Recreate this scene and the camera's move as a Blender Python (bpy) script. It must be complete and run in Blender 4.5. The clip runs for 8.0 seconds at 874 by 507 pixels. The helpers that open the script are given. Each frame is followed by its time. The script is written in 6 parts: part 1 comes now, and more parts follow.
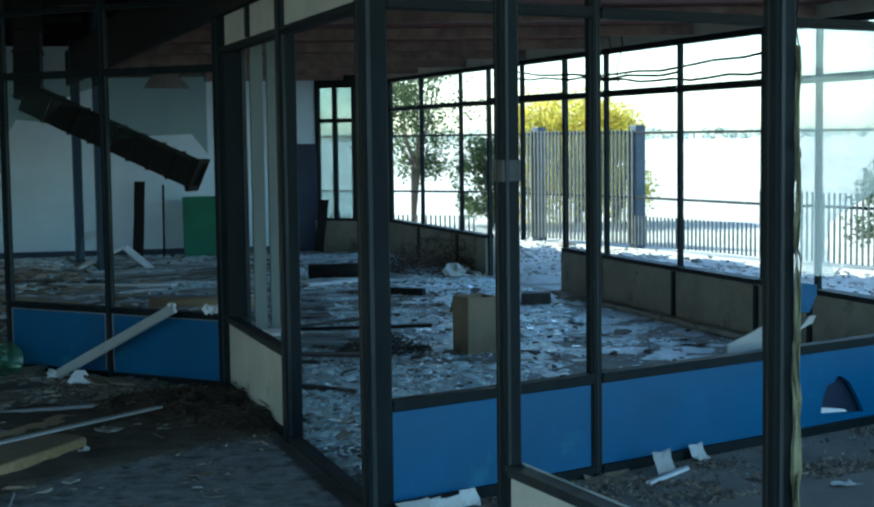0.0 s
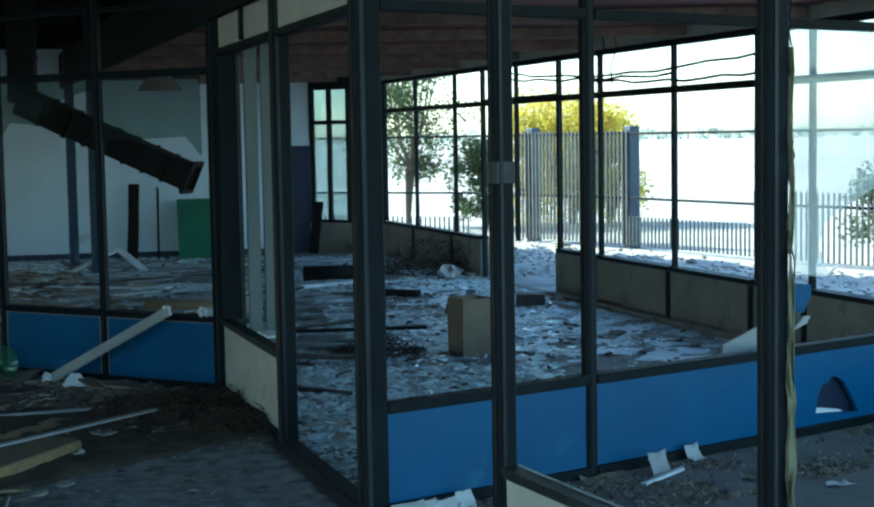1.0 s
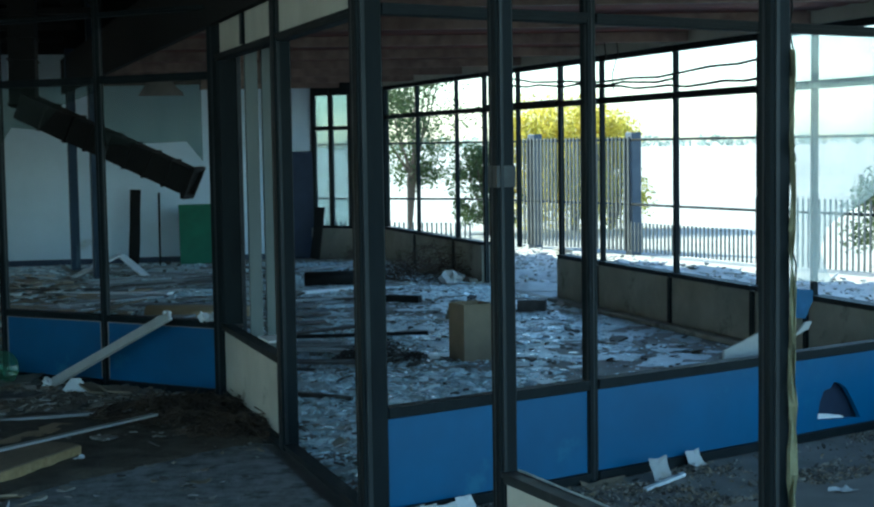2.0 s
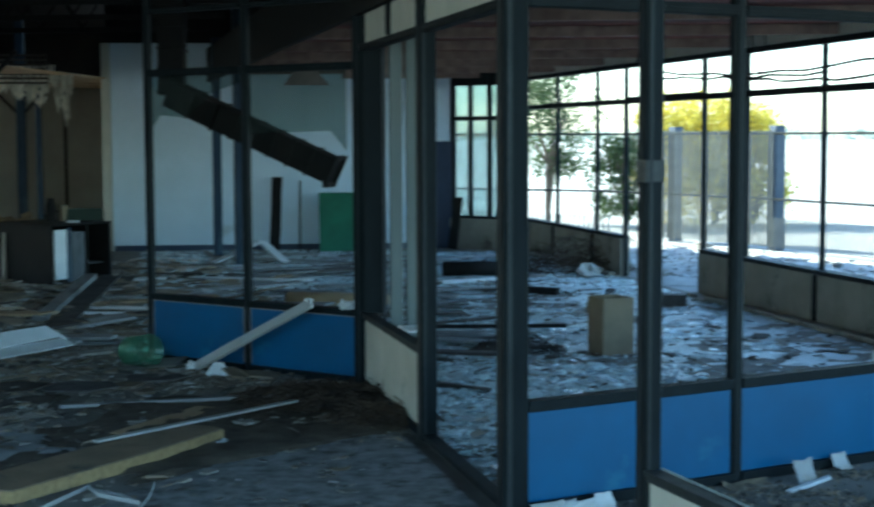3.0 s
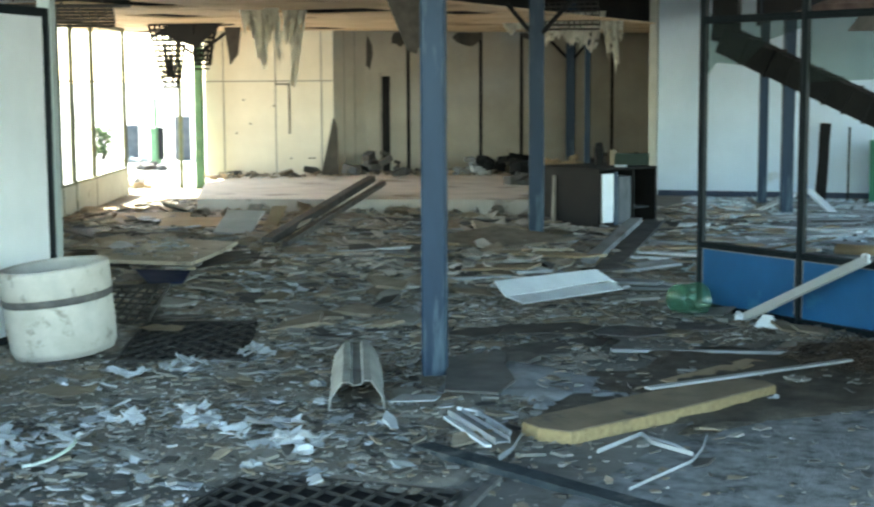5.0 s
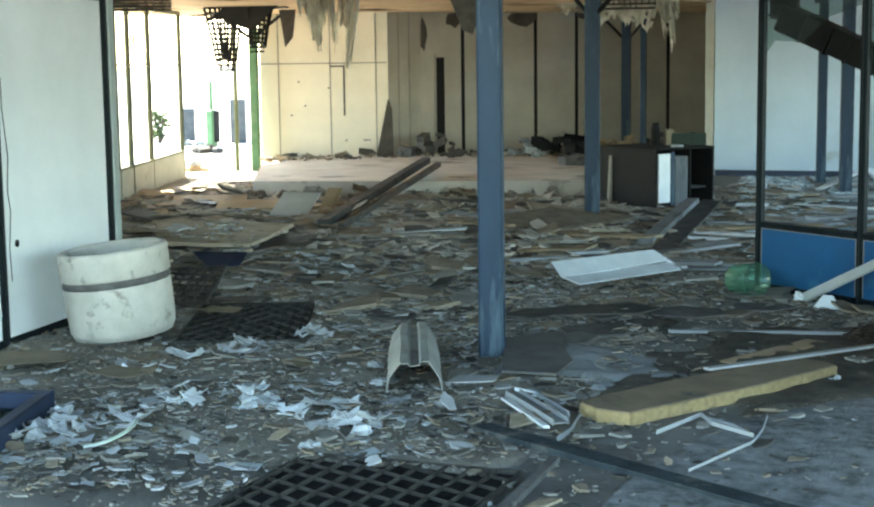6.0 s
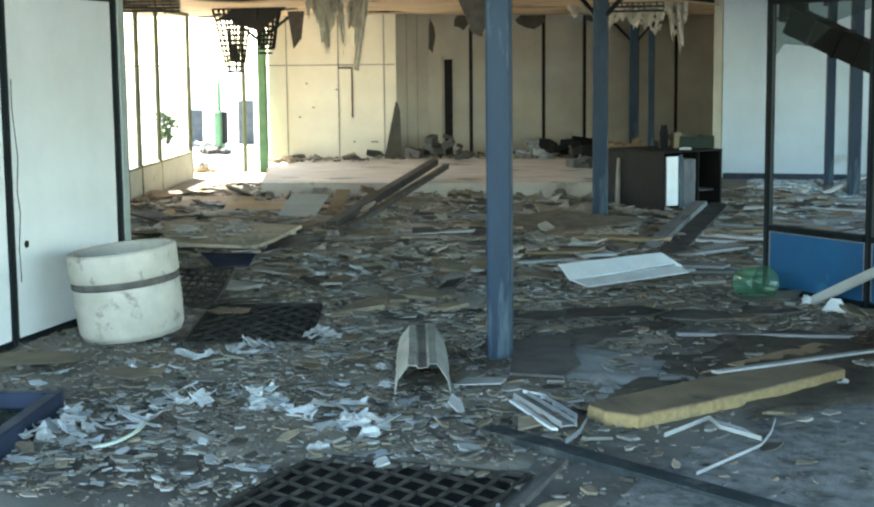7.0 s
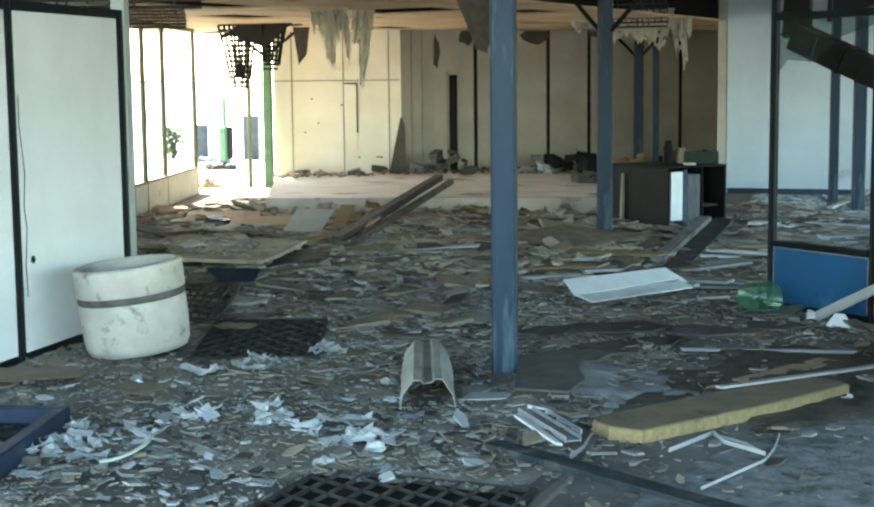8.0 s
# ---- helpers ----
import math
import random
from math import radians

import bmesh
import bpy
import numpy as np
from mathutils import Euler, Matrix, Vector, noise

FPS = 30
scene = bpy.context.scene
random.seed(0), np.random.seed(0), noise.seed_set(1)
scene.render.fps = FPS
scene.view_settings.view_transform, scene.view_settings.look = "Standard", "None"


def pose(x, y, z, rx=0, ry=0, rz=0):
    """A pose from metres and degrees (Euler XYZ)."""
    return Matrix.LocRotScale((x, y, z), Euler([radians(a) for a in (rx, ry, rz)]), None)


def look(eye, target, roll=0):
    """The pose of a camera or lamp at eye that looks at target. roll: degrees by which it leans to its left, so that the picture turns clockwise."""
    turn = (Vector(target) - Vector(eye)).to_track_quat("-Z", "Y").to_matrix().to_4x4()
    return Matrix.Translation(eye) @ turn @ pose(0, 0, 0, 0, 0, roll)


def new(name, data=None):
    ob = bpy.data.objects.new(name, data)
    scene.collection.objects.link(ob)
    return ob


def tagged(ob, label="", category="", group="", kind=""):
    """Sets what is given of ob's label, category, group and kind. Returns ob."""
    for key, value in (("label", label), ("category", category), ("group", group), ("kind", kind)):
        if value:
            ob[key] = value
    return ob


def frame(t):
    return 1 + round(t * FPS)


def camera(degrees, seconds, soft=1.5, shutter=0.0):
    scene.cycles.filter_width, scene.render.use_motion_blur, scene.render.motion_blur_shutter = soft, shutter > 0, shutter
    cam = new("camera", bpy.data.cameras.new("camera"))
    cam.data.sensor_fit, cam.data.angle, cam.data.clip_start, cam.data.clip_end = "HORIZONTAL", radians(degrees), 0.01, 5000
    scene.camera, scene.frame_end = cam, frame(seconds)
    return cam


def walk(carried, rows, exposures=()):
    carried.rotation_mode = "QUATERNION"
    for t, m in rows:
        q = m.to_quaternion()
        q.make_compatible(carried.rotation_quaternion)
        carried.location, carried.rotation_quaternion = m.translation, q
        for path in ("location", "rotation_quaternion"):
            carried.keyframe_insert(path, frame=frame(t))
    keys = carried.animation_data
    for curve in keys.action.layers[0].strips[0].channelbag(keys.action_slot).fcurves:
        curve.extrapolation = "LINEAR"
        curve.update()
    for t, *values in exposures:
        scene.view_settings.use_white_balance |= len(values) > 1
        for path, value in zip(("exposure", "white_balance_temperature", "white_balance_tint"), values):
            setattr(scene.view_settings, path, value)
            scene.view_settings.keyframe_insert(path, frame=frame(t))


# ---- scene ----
# The path of the camera: a slow turn to the left on the spot, held by hand.
cam = camera(33.1, 8.0, soft=2.3, shutter=0.45)
walk(cam, [
    (0.0, pose(0.0000, 0.0000, 1.6437, 85.445, 0.751, -0.060)),
    (0.5, pose(0.0021, -0.0051, 1.6456, 85.429, 0.997, -0.139)),
    (1.0, pose(0.0004, -0.0044, 1.6469, 85.490, 0.965, -0.283)),
    (1.2, pose(0.0017, 0.0002, 1.6450, 85.552, 0.913, -0.304)),
    (2.3, pose(0.0056, 0.0091, 1.6363, 85.767, 0.863, -0.057)),
    (2.5, pose(-0.0036, -0.0177, 1.6475, 85.686, 0.816, 0.784)),
    (3.0, pose(-0.0325, 0.0307, 1.6455, 85.415, 0.224, 5.115)),
    (3.5, pose(-0.0808, 0.0394, 1.6555, 84.946, 0.157, 10.470)),
    (4.0, pose(-0.1214, 0.0721, 1.6656, 84.329, 0.270, 16.757)),
    (4.5, pose(-0.1425, 0.0798, 1.6756, 83.861, 0.378, 22.020)),
    (5.0, pose(-0.1683, 0.0459, 1.6870, 83.265, 0.279, 25.720)),
    (5.2, pose(-0.1542, 0.0497, 1.6787, 83.123, 0.343, 26.721)),
    (6.3, pose(-0.1950, 0.0547, 1.6817, 82.468, 0.838, 27.897)),
    (6.5, pose(-0.1817, 0.0459, 1.6870, 82.449, 0.881, 27.993)),
    (7.0, pose(-0.1897, 0.0382, 1.6845, 82.642, 0.576, 28.085)),
    (7.5, pose(-0.1816, 0.0261, 1.6858, 82.925, 0.668, 28.153)),
    (8.0, pose(-0.1767, 0.0118, 1.6912, 83.223, 0.598, 28.267)),
], exposures=[
    (0.0, 1.74, 5250, -12), (2.4, 1.76, 5250, -12), (3.0, 2.15, 5250, -9), (3.5, 2.62, 5200, -8), (4.0, 3.36, 5550, -5), (4.5, 3.68, 6100, -3), (5.0, 3.58, 6350, -3), (6.4, 3.55, 6450, -3), (8.0, 3.55, 6450, -3)])

# ---- light: clear sky, low sun from the far left ----
SUN_DIR = Vector((-0.80, 0.42, 0.72)).normalized()
world = bpy.data.worlds.new("sky")
scene.world = world
world.use_nodes = True
wn = world.node_tree
sky = wn.nodes.new("ShaderNodeTexSky")
sky.sky_type, sky.sun_disc = "NISHITA", False
sky.sun_elevation = math.asin(SUN_DIR.z)
sky.sun_rotation = math.atan2(SUN_DIR.x, SUN_DIR.y)
sky.dust_density, sky.air_density = 1.0, 1.0
wn.links.new(sky.outputs[0], wn.nodes["Background"].inputs[0])
wn.nodes["Background"].inputs[1].default_value = 0.15
sun = new("sun", bpy.data.lights.new("sun", "SUN"))
sun.data.energy, sun.data.angle, sun.data.color = 5.0, radians(0.5), (1.0, 0.86, 0.66)
sun.matrix_world = look(SUN_DIR * 30, (0, 0, 0))


# ---- materials ----
def mat(name, c1, c2, rough=0.7, scale=5.0, fine=70.0, bump=0.15, metal=0.0, stain=None, stain_at=0.56, stain_scale=1.3, vary=0.0, stretch=(1, 1, 1), island=False, spec=0.3):
    m = bpy.data.materials.new(name)
    m.use_nodes = True
    n, l = m.node_tree.nodes, m.node_tree.links
    bsdf = n["Principled BSDF"]
    co = n.new("ShaderNodeTexCoord")
    mp = n.new("ShaderNodeMapping")
    mp.inputs["Scale"].default_value = stretch
    l.new(co.outputs["Object"], mp.inputs["Vector"])

    def noise_tex(s, detail, rough_):
        t = n.new("ShaderNodeTexNoise")
        t.inputs["Scale"].default_value, t.inputs["Detail"].default_value, t.inputs["Roughness"].default_value = s, detail, rough_
        l.new(mp.outputs[0], t.inputs["Vector"])
        return t

    def ramp(src, a, b):
        r = n.new("ShaderNodeMapRange")
        r.inputs["From Min"].default_value, r.inputs["From Max"].default_value = a, b
        l.new(src, r.inputs["Value"])
        return r.outputs[0]

    def mix(f, a, b):
        x = n.new("ShaderNodeMix")
        x.data_type = "RGBA"
        l.new(f, x.inputs["Factor"])
        for sock, v in ((x.inputs["A"], a), (x.inputs["B"], b)):
            if isinstance(v, tuple):
                sock.default_value = (*v, 1)
            else:
                l.new(v, sock)
        return x.outputs["Result"]

    big, small = noise_tex(scale, 6, 0.6), noise_tex(fine, 4, 0.65)
    col = mix(ramp(big.outputs["Fac"], 0.35, 0.65), c1, c2)
    if stain:
        st = noise_tex(stain_scale, 8, 0.68)
        col = mix(ramp(st.outputs["Fac"], stain_at, stain_at + 0.1), col, stain)
    if vary:
        hs = n.new("ShaderNodeHueSaturation")
        if island:
            src = n.new("ShaderNodeNewGeometry").outputs["Random Per Island"]
        else:
            src = n.new("ShaderNodeObjectInfo").outputs["Random"]
        mr = n.new("ShaderNodeMapRange")
        mr.inputs["To Min"].default_value, mr.inputs["To Max"].default_value = 1 - vary, 1 + vary
        l.new(src, mr.inputs["Value"])
        l.new(mr.outputs[0], hs.inputs["Value"])
        l.new(col, hs.inputs["Color"])
        col = hs.outputs[0]
    l.new(col, bsdf.inputs["Base Color"])
    rr = n.new("ShaderNodeMapRange")
    rr.inputs["To Min"].default_value, rr.inputs["To Max"].default_value = max(rough - 0.12, 0.03), min(rough + 0.12, 1)
    l.new(big.outputs["Fac"], rr.inputs["Value"])
    l.new(rr.outputs[0], bsdf.inputs["Roughness"])
    bsdf.inputs["Metallic"].default_value = metal
    bsdf.inputs["Specular IOR Level"].default_value = spec
    if bump:
        bp = n.new("ShaderNodeBump")
        bp.inputs["Strength"].default_value, bp.inputs["Distance"].default_value = bump, 0.01
        l.new(small.outputs["Fac"], bp.inputs["Height"])
        l.new(bp.outputs[0], bsdf.inputs["Normal"])
    return m


def glass(name, tint, dust, through_col=(1, 1, 1), shine=0.05):
    """Thin dusty pane: mostly clear, part of it a pale film of dirt."""
    m = bpy.data.materials.new(name)
    m.use_nodes = True
    n, l = m.node_tree.nodes, m.node_tree.links
    bsdf = n["Principled BSDF"]
    bsdf.inputs["Base Color"].default_value, bsdf.inputs["Roughness"].default_value = (*tint, 1), 0.8
    clear = n.new("ShaderNodeBsdfTransparent")
    clear.inputs["Color"].default_value = (*through_col, 1)
    gloss = n.new("ShaderNodeBsdfGlossy")
    gloss.inputs["Roughness"].default_value = 0.03
    t = n.new("ShaderNodeTexNoise")
    t.inputs["Scale"].default_value, t.inputs["Detail"].default_value = 2.5, 6
    co = n.new("ShaderNodeTexCoord")
    l.new(co.outputs["Object"], t.inputs["Vector"])
    mr = n.new("ShaderNodeMapRange")
    mr.inputs["To Min"].default_value, mr.inputs["To Max"].default_value = dust * 0.6, min(dust * 1.4, 1)
    l.new(t.outputs["Fac"], mr.inputs["Value"])
    a = n.new("ShaderNodeMixShader")
    l.new(mr.outputs[0], a.inputs[0]), l.new(clear.outputs[0], a.inputs[1]), l.new(bsdf.outputs[0], a.inputs[2])
    b = n.new("ShaderNodeMixShader")
    b.inputs[0].default_value = shine
    l.new(a.outputs[0], b.inputs[1]), l.new(gloss.outputs[0], b.inputs[2])
    l.new(b.outputs[0], n["Material Output"].inputs["Surface"])
    return m


FLOOR = mat("dusty_concrete", (0.23, 0.217, 0.19), (0.14, 0.13, 0.112), 0.9, 1.4, 45, 0.6, stain=(0.10, 0.09, 0.075), stain_at=0.55, stain_scale=1.1)
GROUND = mat("pale_ground", (0.37, 0.365, 0.345), (0.28, 0.28, 0.26), 0.95, 0.3, 8, 0.5, stain=(0.22, 0.24, 0.15), stain_scale=0.08)
FRAME = mat("dark_blue_frame_paint", (0.006, 0.009, 0.011), (0.012, 0.016, 0.018), 0.6, 9, 120, 0.12, stain=(0.045, 0.052, 0.056), stain_at=0.66, stain_scale=7, stretch=(1, 1, 0.25), spec=0.12)
BEAD = mat("dull_aluminium_bead", (0.032, 0.038, 0.040), (0.014, 0.018, 0.020), 0.5, 7, 120, 0.1, metal=0.3, stretch=(1, 1, 0.2))
MULLION = mat("grey_aluminium", (0.085, 0.093, 0.10), (0.045, 0.05, 0.055), 0.4, 12, 150, 0.08, metal=0.4, stretch=(1, 1, 0.3))
BLUE = mat("blue_laminate_panel", (0.020, 0.100, 0.228), (0.016, 0.082, 0.188), 0.42, 2.0, 130, 0.05, stain=(0.038, 0.13, 0.235), stain_at=0.6, stain_scale=3)
CREAM = mat("dirty_cream_panel", (0.52, 0.50, 0.42), (0.43, 0.41, 0.34), 0.7, 2.2, 90, 0.15, stain=(0.20, 0.18, 0.14), stain_at=0.62, stain_scale=2.6)
WHITE = mat("white_wall_panel", (0.80, 0.81, 0.81), (0.72, 0.73, 0.73), 0.6, 1.6, 100, 0.06, stain=(0.55, 0.53, 0.49), stain_at=0.68, stain_scale=1.1)
COLUMN = mat("blue_grey_column_paint", (0.012, 0.033, 0.064), (0.008, 0.021, 0.042), 0.5, 5, 90, 0.15, stain=(0.055, 0.085, 0.11), stain_at=0.52, stain_scale=6, stretch=(1, 1, 0.16))
GREEN = mat("green_painted_steel", (0.11, 0.21, 0.10), (0.08, 0.15, 0.07), 0.5, 5, 90, 0.15, stain=(0.2, 0.22, 0.12), stain_scale=6)
REDWOOD = mat("red_brown_ceiling_boards", (0.19, 0.048, 0.030), (0.11, 0.030, 0.020), 0.6, 3, 60, 0.3, stain=(0.05, 0.03, 0.025), stain_scale=2, stretch=(0.15, 1, 1), vary=0.35, island=True)
PURLIN = mat("faded_wood_batten", (0.26, 0.19, 0.15), (0.16, 0.11, 0.09), 0.7, 6, 60, 0.2)
# Near-black base for the roof void, trusses and other dark parts.
DARK = mat("near_black_matt", (0.014, 0.014, 0.015), (0.024, 0.023, 0.022), 0.85, 2, 30, 0.3, spec=0.1)
CEIL = mat("peach_ceiling_board", (0.66, 0.48, 0.30), (0.53, 0.37, 0.22), 0.8, 1.2, 60, 0.15, stain=(0.24, 0.15, 0.08), stain_at=0.56, stain_scale=1.1)
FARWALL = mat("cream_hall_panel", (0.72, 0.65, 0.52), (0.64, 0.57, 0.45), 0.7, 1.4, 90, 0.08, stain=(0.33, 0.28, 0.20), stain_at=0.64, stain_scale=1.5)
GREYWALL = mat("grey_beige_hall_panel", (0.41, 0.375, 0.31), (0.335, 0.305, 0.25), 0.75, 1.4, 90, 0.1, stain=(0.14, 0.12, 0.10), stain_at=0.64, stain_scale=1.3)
PARAPET = mat("stained_parapet_plaster", (0.25, 0.24, 0.205), (0.19, 0.182, 0.155), 0.85, 3, 70, 0.3, stain=(0.09, 0.083, 0.07), stain_at=0.57, stain_scale=2.4)
# White wall with the windows' blue sky light put into its colour.
WALL_SKY = mat("white_wall_sky_tinted", (0.63, 0.72, 0.80), (0.56, 0.645, 0.72), 0.65, 1.3, 90, 0.08, stain=(0.40, 0.43, 0.42), stain_at=0.64, stain_scale=1.0)
NAVY = mat("navy_board", (0.020, 0.032, 0.065), (0.014, 0.022, 0.045), 0.5, 3, 90, 0.06)
BLACK = mat("black_laminate", (0.011, 0.011, 0.011), (0.017, 0.016, 0.015), 0.75, 4, 80, 0.05, spec=0.12)
BLIND = mat("pale_aluminium_sheet", (0.46, 0.50, 0.47), (0.36, 0.40, 0.38), 0.45, 4, 90, 0.06, metal=0.2, stretch=(1, 1, 0.15))


# ---- mesh helpers ----
def part(name, bm, material, parent=None, label="", m=None, smooth=False):
    me = bpy.data.meshes.new(name)
    bmesh.ops.recalc_face_normals(bm, faces=bm.faces[:])
    bm.to_mesh(me)
    bm.free()
    me.materials.append(material)
    if smooth:
        for p in me.polygons:
            p.use_smooth = True
    ob = new(name, me)
    if parent is not None:
        ob.parent = parent
    if m is not None:
        ob.matrix_basis = m
    if label:
        ob["label"] = label
    return ob


def thing(name, label, category, m=None, group="", kind=""):
    ob = tagged(new(name), label, category, group, kind)
    ob.empty_display_size = 0.1
    if m is not None:
        ob.matrix_basis = m
    return ob


def box(bm, x0, x1, y0, y1, z0, z1, bev=0.0, m=None):
    vs = [bm.verts.new((x, y, z)) for x in (x0, x1) for y in (y0, y1) for z in (z0, z1)]
    q = [bm.faces.new([vs[i] for i in f]) for f in ((0, 1, 3, 2), (4, 6, 7, 5), (0, 4, 5, 1), (2, 3, 7, 6), (0, 2, 6, 4), (1, 5, 7, 3))]
    if bev:
        es = list({e for f in q for e in f.edges})
        r = bmesh.ops.bevel(bm, geom=es, offset=bev, segments=1, affect="EDGES", profile=0.7)
        vs = list({v for f in r["faces"] for v in f.verts} | {v for v in vs if v.is_valid})
    if m is not None:
        bmesh.ops.transform(bm, matrix=m, verts=[v for v in vs if v.is_valid])
    return bm


def boxed(*a, **k):
    return box(bmesh.new(), *a, **k)


def prism(bm, pts, depth, axis="y"):
    """Flat outline pulled out to a thickness: outline in x and z, depth along y (or outline in x and y, depth along z)."""
    f = (lambda a, b, d: (a, d, b)) if axis == "y" else (lambda a, b, d: (a, b, d))
    lo = [bm.verts.new(f(a, b, -depth / 2)) for a, b in pts]
    hi = [bm.verts.new(f(a, b, depth / 2)) for a, b in pts]
    bm.faces.new(lo), bm.faces.new(hi[::-1])
    for i in range(len(pts)):
        j = (i + 1) % len(pts)
        bm.faces.new((lo[i], hi[i], hi[j], lo[j]))
    return bm


def along(p, q, z=0.0):
    """A frame at p whose x axis runs to q, and the distance between them."""
    d = Vector((q[0] - p[0], q[1] - p[1]))
    return Matrix.Translation((p[0], p[1], z)) @ Matrix.Rotation(math.atan2(d.y, d.x), 4, "Z"), d.length


def tube(bm, pts, r, seg=8):
    """A round bar through points."""
    rings = []
    for i, p in enumerate(pts):
        a, b = Vector(pts[max(i - 1, 0)]), Vector(pts[min(i + 1, len(pts) - 1)])
        d = (b - a).normalized()
        u = d.orthogonal().normalized() if i == 0 else (u - d * u.dot(d)).normalized()
        w = d.cross(u)
        rr = r[i] if isinstance(r, (list, tuple)) else r
        rings.append([bm.verts.new(Vector(p) + (u * math.cos(k * 2 * math.pi / seg) + w * math.sin(k * 2 * math.pi / seg)) * rr) for k in range(seg)])
    for a, b in zip(rings, rings[1:]):
        for k in range(seg):
            bm.faces.new((a[k], a[(k + 1) % seg], b[(k + 1) % seg], b[k]))
    bm.faces.new(rings[0][::-1]), bm.faces.new(rings[-1])
    return bm


# ---- setting: ground, floor, roof, ceilings ----
def sheet(name, outline, z0, z1, material, label, category, kind="structure"):
    bm = bmesh.new()
    prism(bm, outline, z1 - z0, "z")
    ob = part(name, bm, material, m=pose(0, 0, (z0 + z1) / 2))
    return tagged(ob, label, category, kind=kind)


sheet("ground", [(-900, -900), (900, -900), (900, 1500), (-900, 1500)], -0.6, -0.08, GROUND, "pale dry open ground reaching the horizon", "ground")
sheet("floor", [(-15.2, -5), (6.0, -5), (4.2, 6.9), (-0.62, 20.95), (-1.8, 22.0), (-7.0, 26.5), (-14.9, 26.5), (-14.2, 18.2)], -0.3, 0.0, FLOOR, "grey concrete floor strewn with dust and rubble", "floor")
# Front edge runs out unseen over the camera, added to dim the near floor.
sheet("roof", [(-15.5, -0.6), (6.7, -0.6), (5.0, 4.4), (-0.2, 21.4), (-1.75, 22.0), (-6.7, 21.2), (-6.7, 26.8), (-15.5, 26.8)], 3.55, 3.7, DARK, "near-black roof deck over the gutted hall, its unseen front added for shade", "roof")

# pale concrete slab before the partitions, its edge running slantwise
sheet("pavement", [(-1.44, 8.05), (-1.66, 7.46), (-1.91, 6.90), (-2.13, 6.37), (-2.20, 5.5), (-2.12, 4.6), (-2.6, 3.5), (-1.5, 1.5), (1.2, 1.5), (0.9, 3.5), (0.2, 5.2), (-0.38, 6.30), (-0.92, 7.9)], 0.0, 0.010, mat("smooth_grey_slab", (0.29, 0.29, 0.28), (0.125, 0.124, 0.117), 0.85, 9, 34, 1.0, stain=(0.085, 0.082, 0.075), stain_at=0.55, stain_scale=4.5), "smooth grey concrete slab with a dusty surface", "pavement")

# raised floor of the far hall
PLATFORM = [(-11.0, 15.5), (-6.95, 17.0), (-6.95, 26.4), (-14.0, 26.4), (-13.5, 19.4)]
sheet("platform", PLATFORM, 0.0, 0.2, mat("pale_screed", (0.60, 0.54, 0.46), (0.48, 0.43, 0.36), 0.85, 2, 50, 0.3, stain=(0.22, 0.19, 0.15), stain_scale=1.2), "pale raised floor of the far hall", "platform")

# red-brown boarded ceiling of the glazed room
bm = bmesh.new()
for i in range(66):
    yy = 6.2 + i * 0.26
    w0, w1 = -0.30 - 0.333 * (yy - 6.35), 4.9 - 0.333 * (yy - 4.4)
    box(bm, w0, w1, yy - 0.125, yy + 0.125, 2.56, 2.585)
ob = part("ceiling", bm, REDWOOD)
tagged(ob, "red-brown boarded ceiling with faded battens", "ceiling", kind="structure")
bm = bmesh.new()
for i in range(9):
    yy = 7.3 + i * 1.75
    w0, w1 = -0.30 - 0.333 * (yy - 6.35), 4.9 - 0.333 * (yy - 4.4)
    box(bm, w0, w1, yy - 0.03, yy + 0.03, 2.47, 2.557)
tagged(part("ceiling_beams", bm, PURLIN), "faded wooden beams under the boarded ceiling", "beam", kind="structure")
m, d = along((-0.30, 6.35), (-5.15, 20.9))
tagged(part("fascia", boxed(0, d, 0.01, 0.06, 2.42, 2.9), DARK, m=m), "near-black fascia along the ceiling's edge", "trim", kind="structure")

# peach ceiling of the far hall, boards missing here and there
bm = bmesh.new()
rng = random.Random(4)
for i in range(13):
    for j in range(12):
        x, y = -15.2 + i * 0.66, 11.95 + j * 1.2
        if rng.random() < 0.08:
            continue
        box(bm, x, x + 0.654, y, y + 1.194, 2.47, 2.49)
tagged(part("ceiling", bm, CEIL), "peach suspended ceiling boards, some fallen", "ceiling", kind="structure")


# ---- walls ----
def wall(name, p, q, z0, z1, material, label, thick=0.12, kind="structure"):
    m, d = along(p, q)
    return tagged(part(name, boxed(0, d, 0, thick, z0, z1, 0.004), material, m=m), label, "wall", kind=kind)


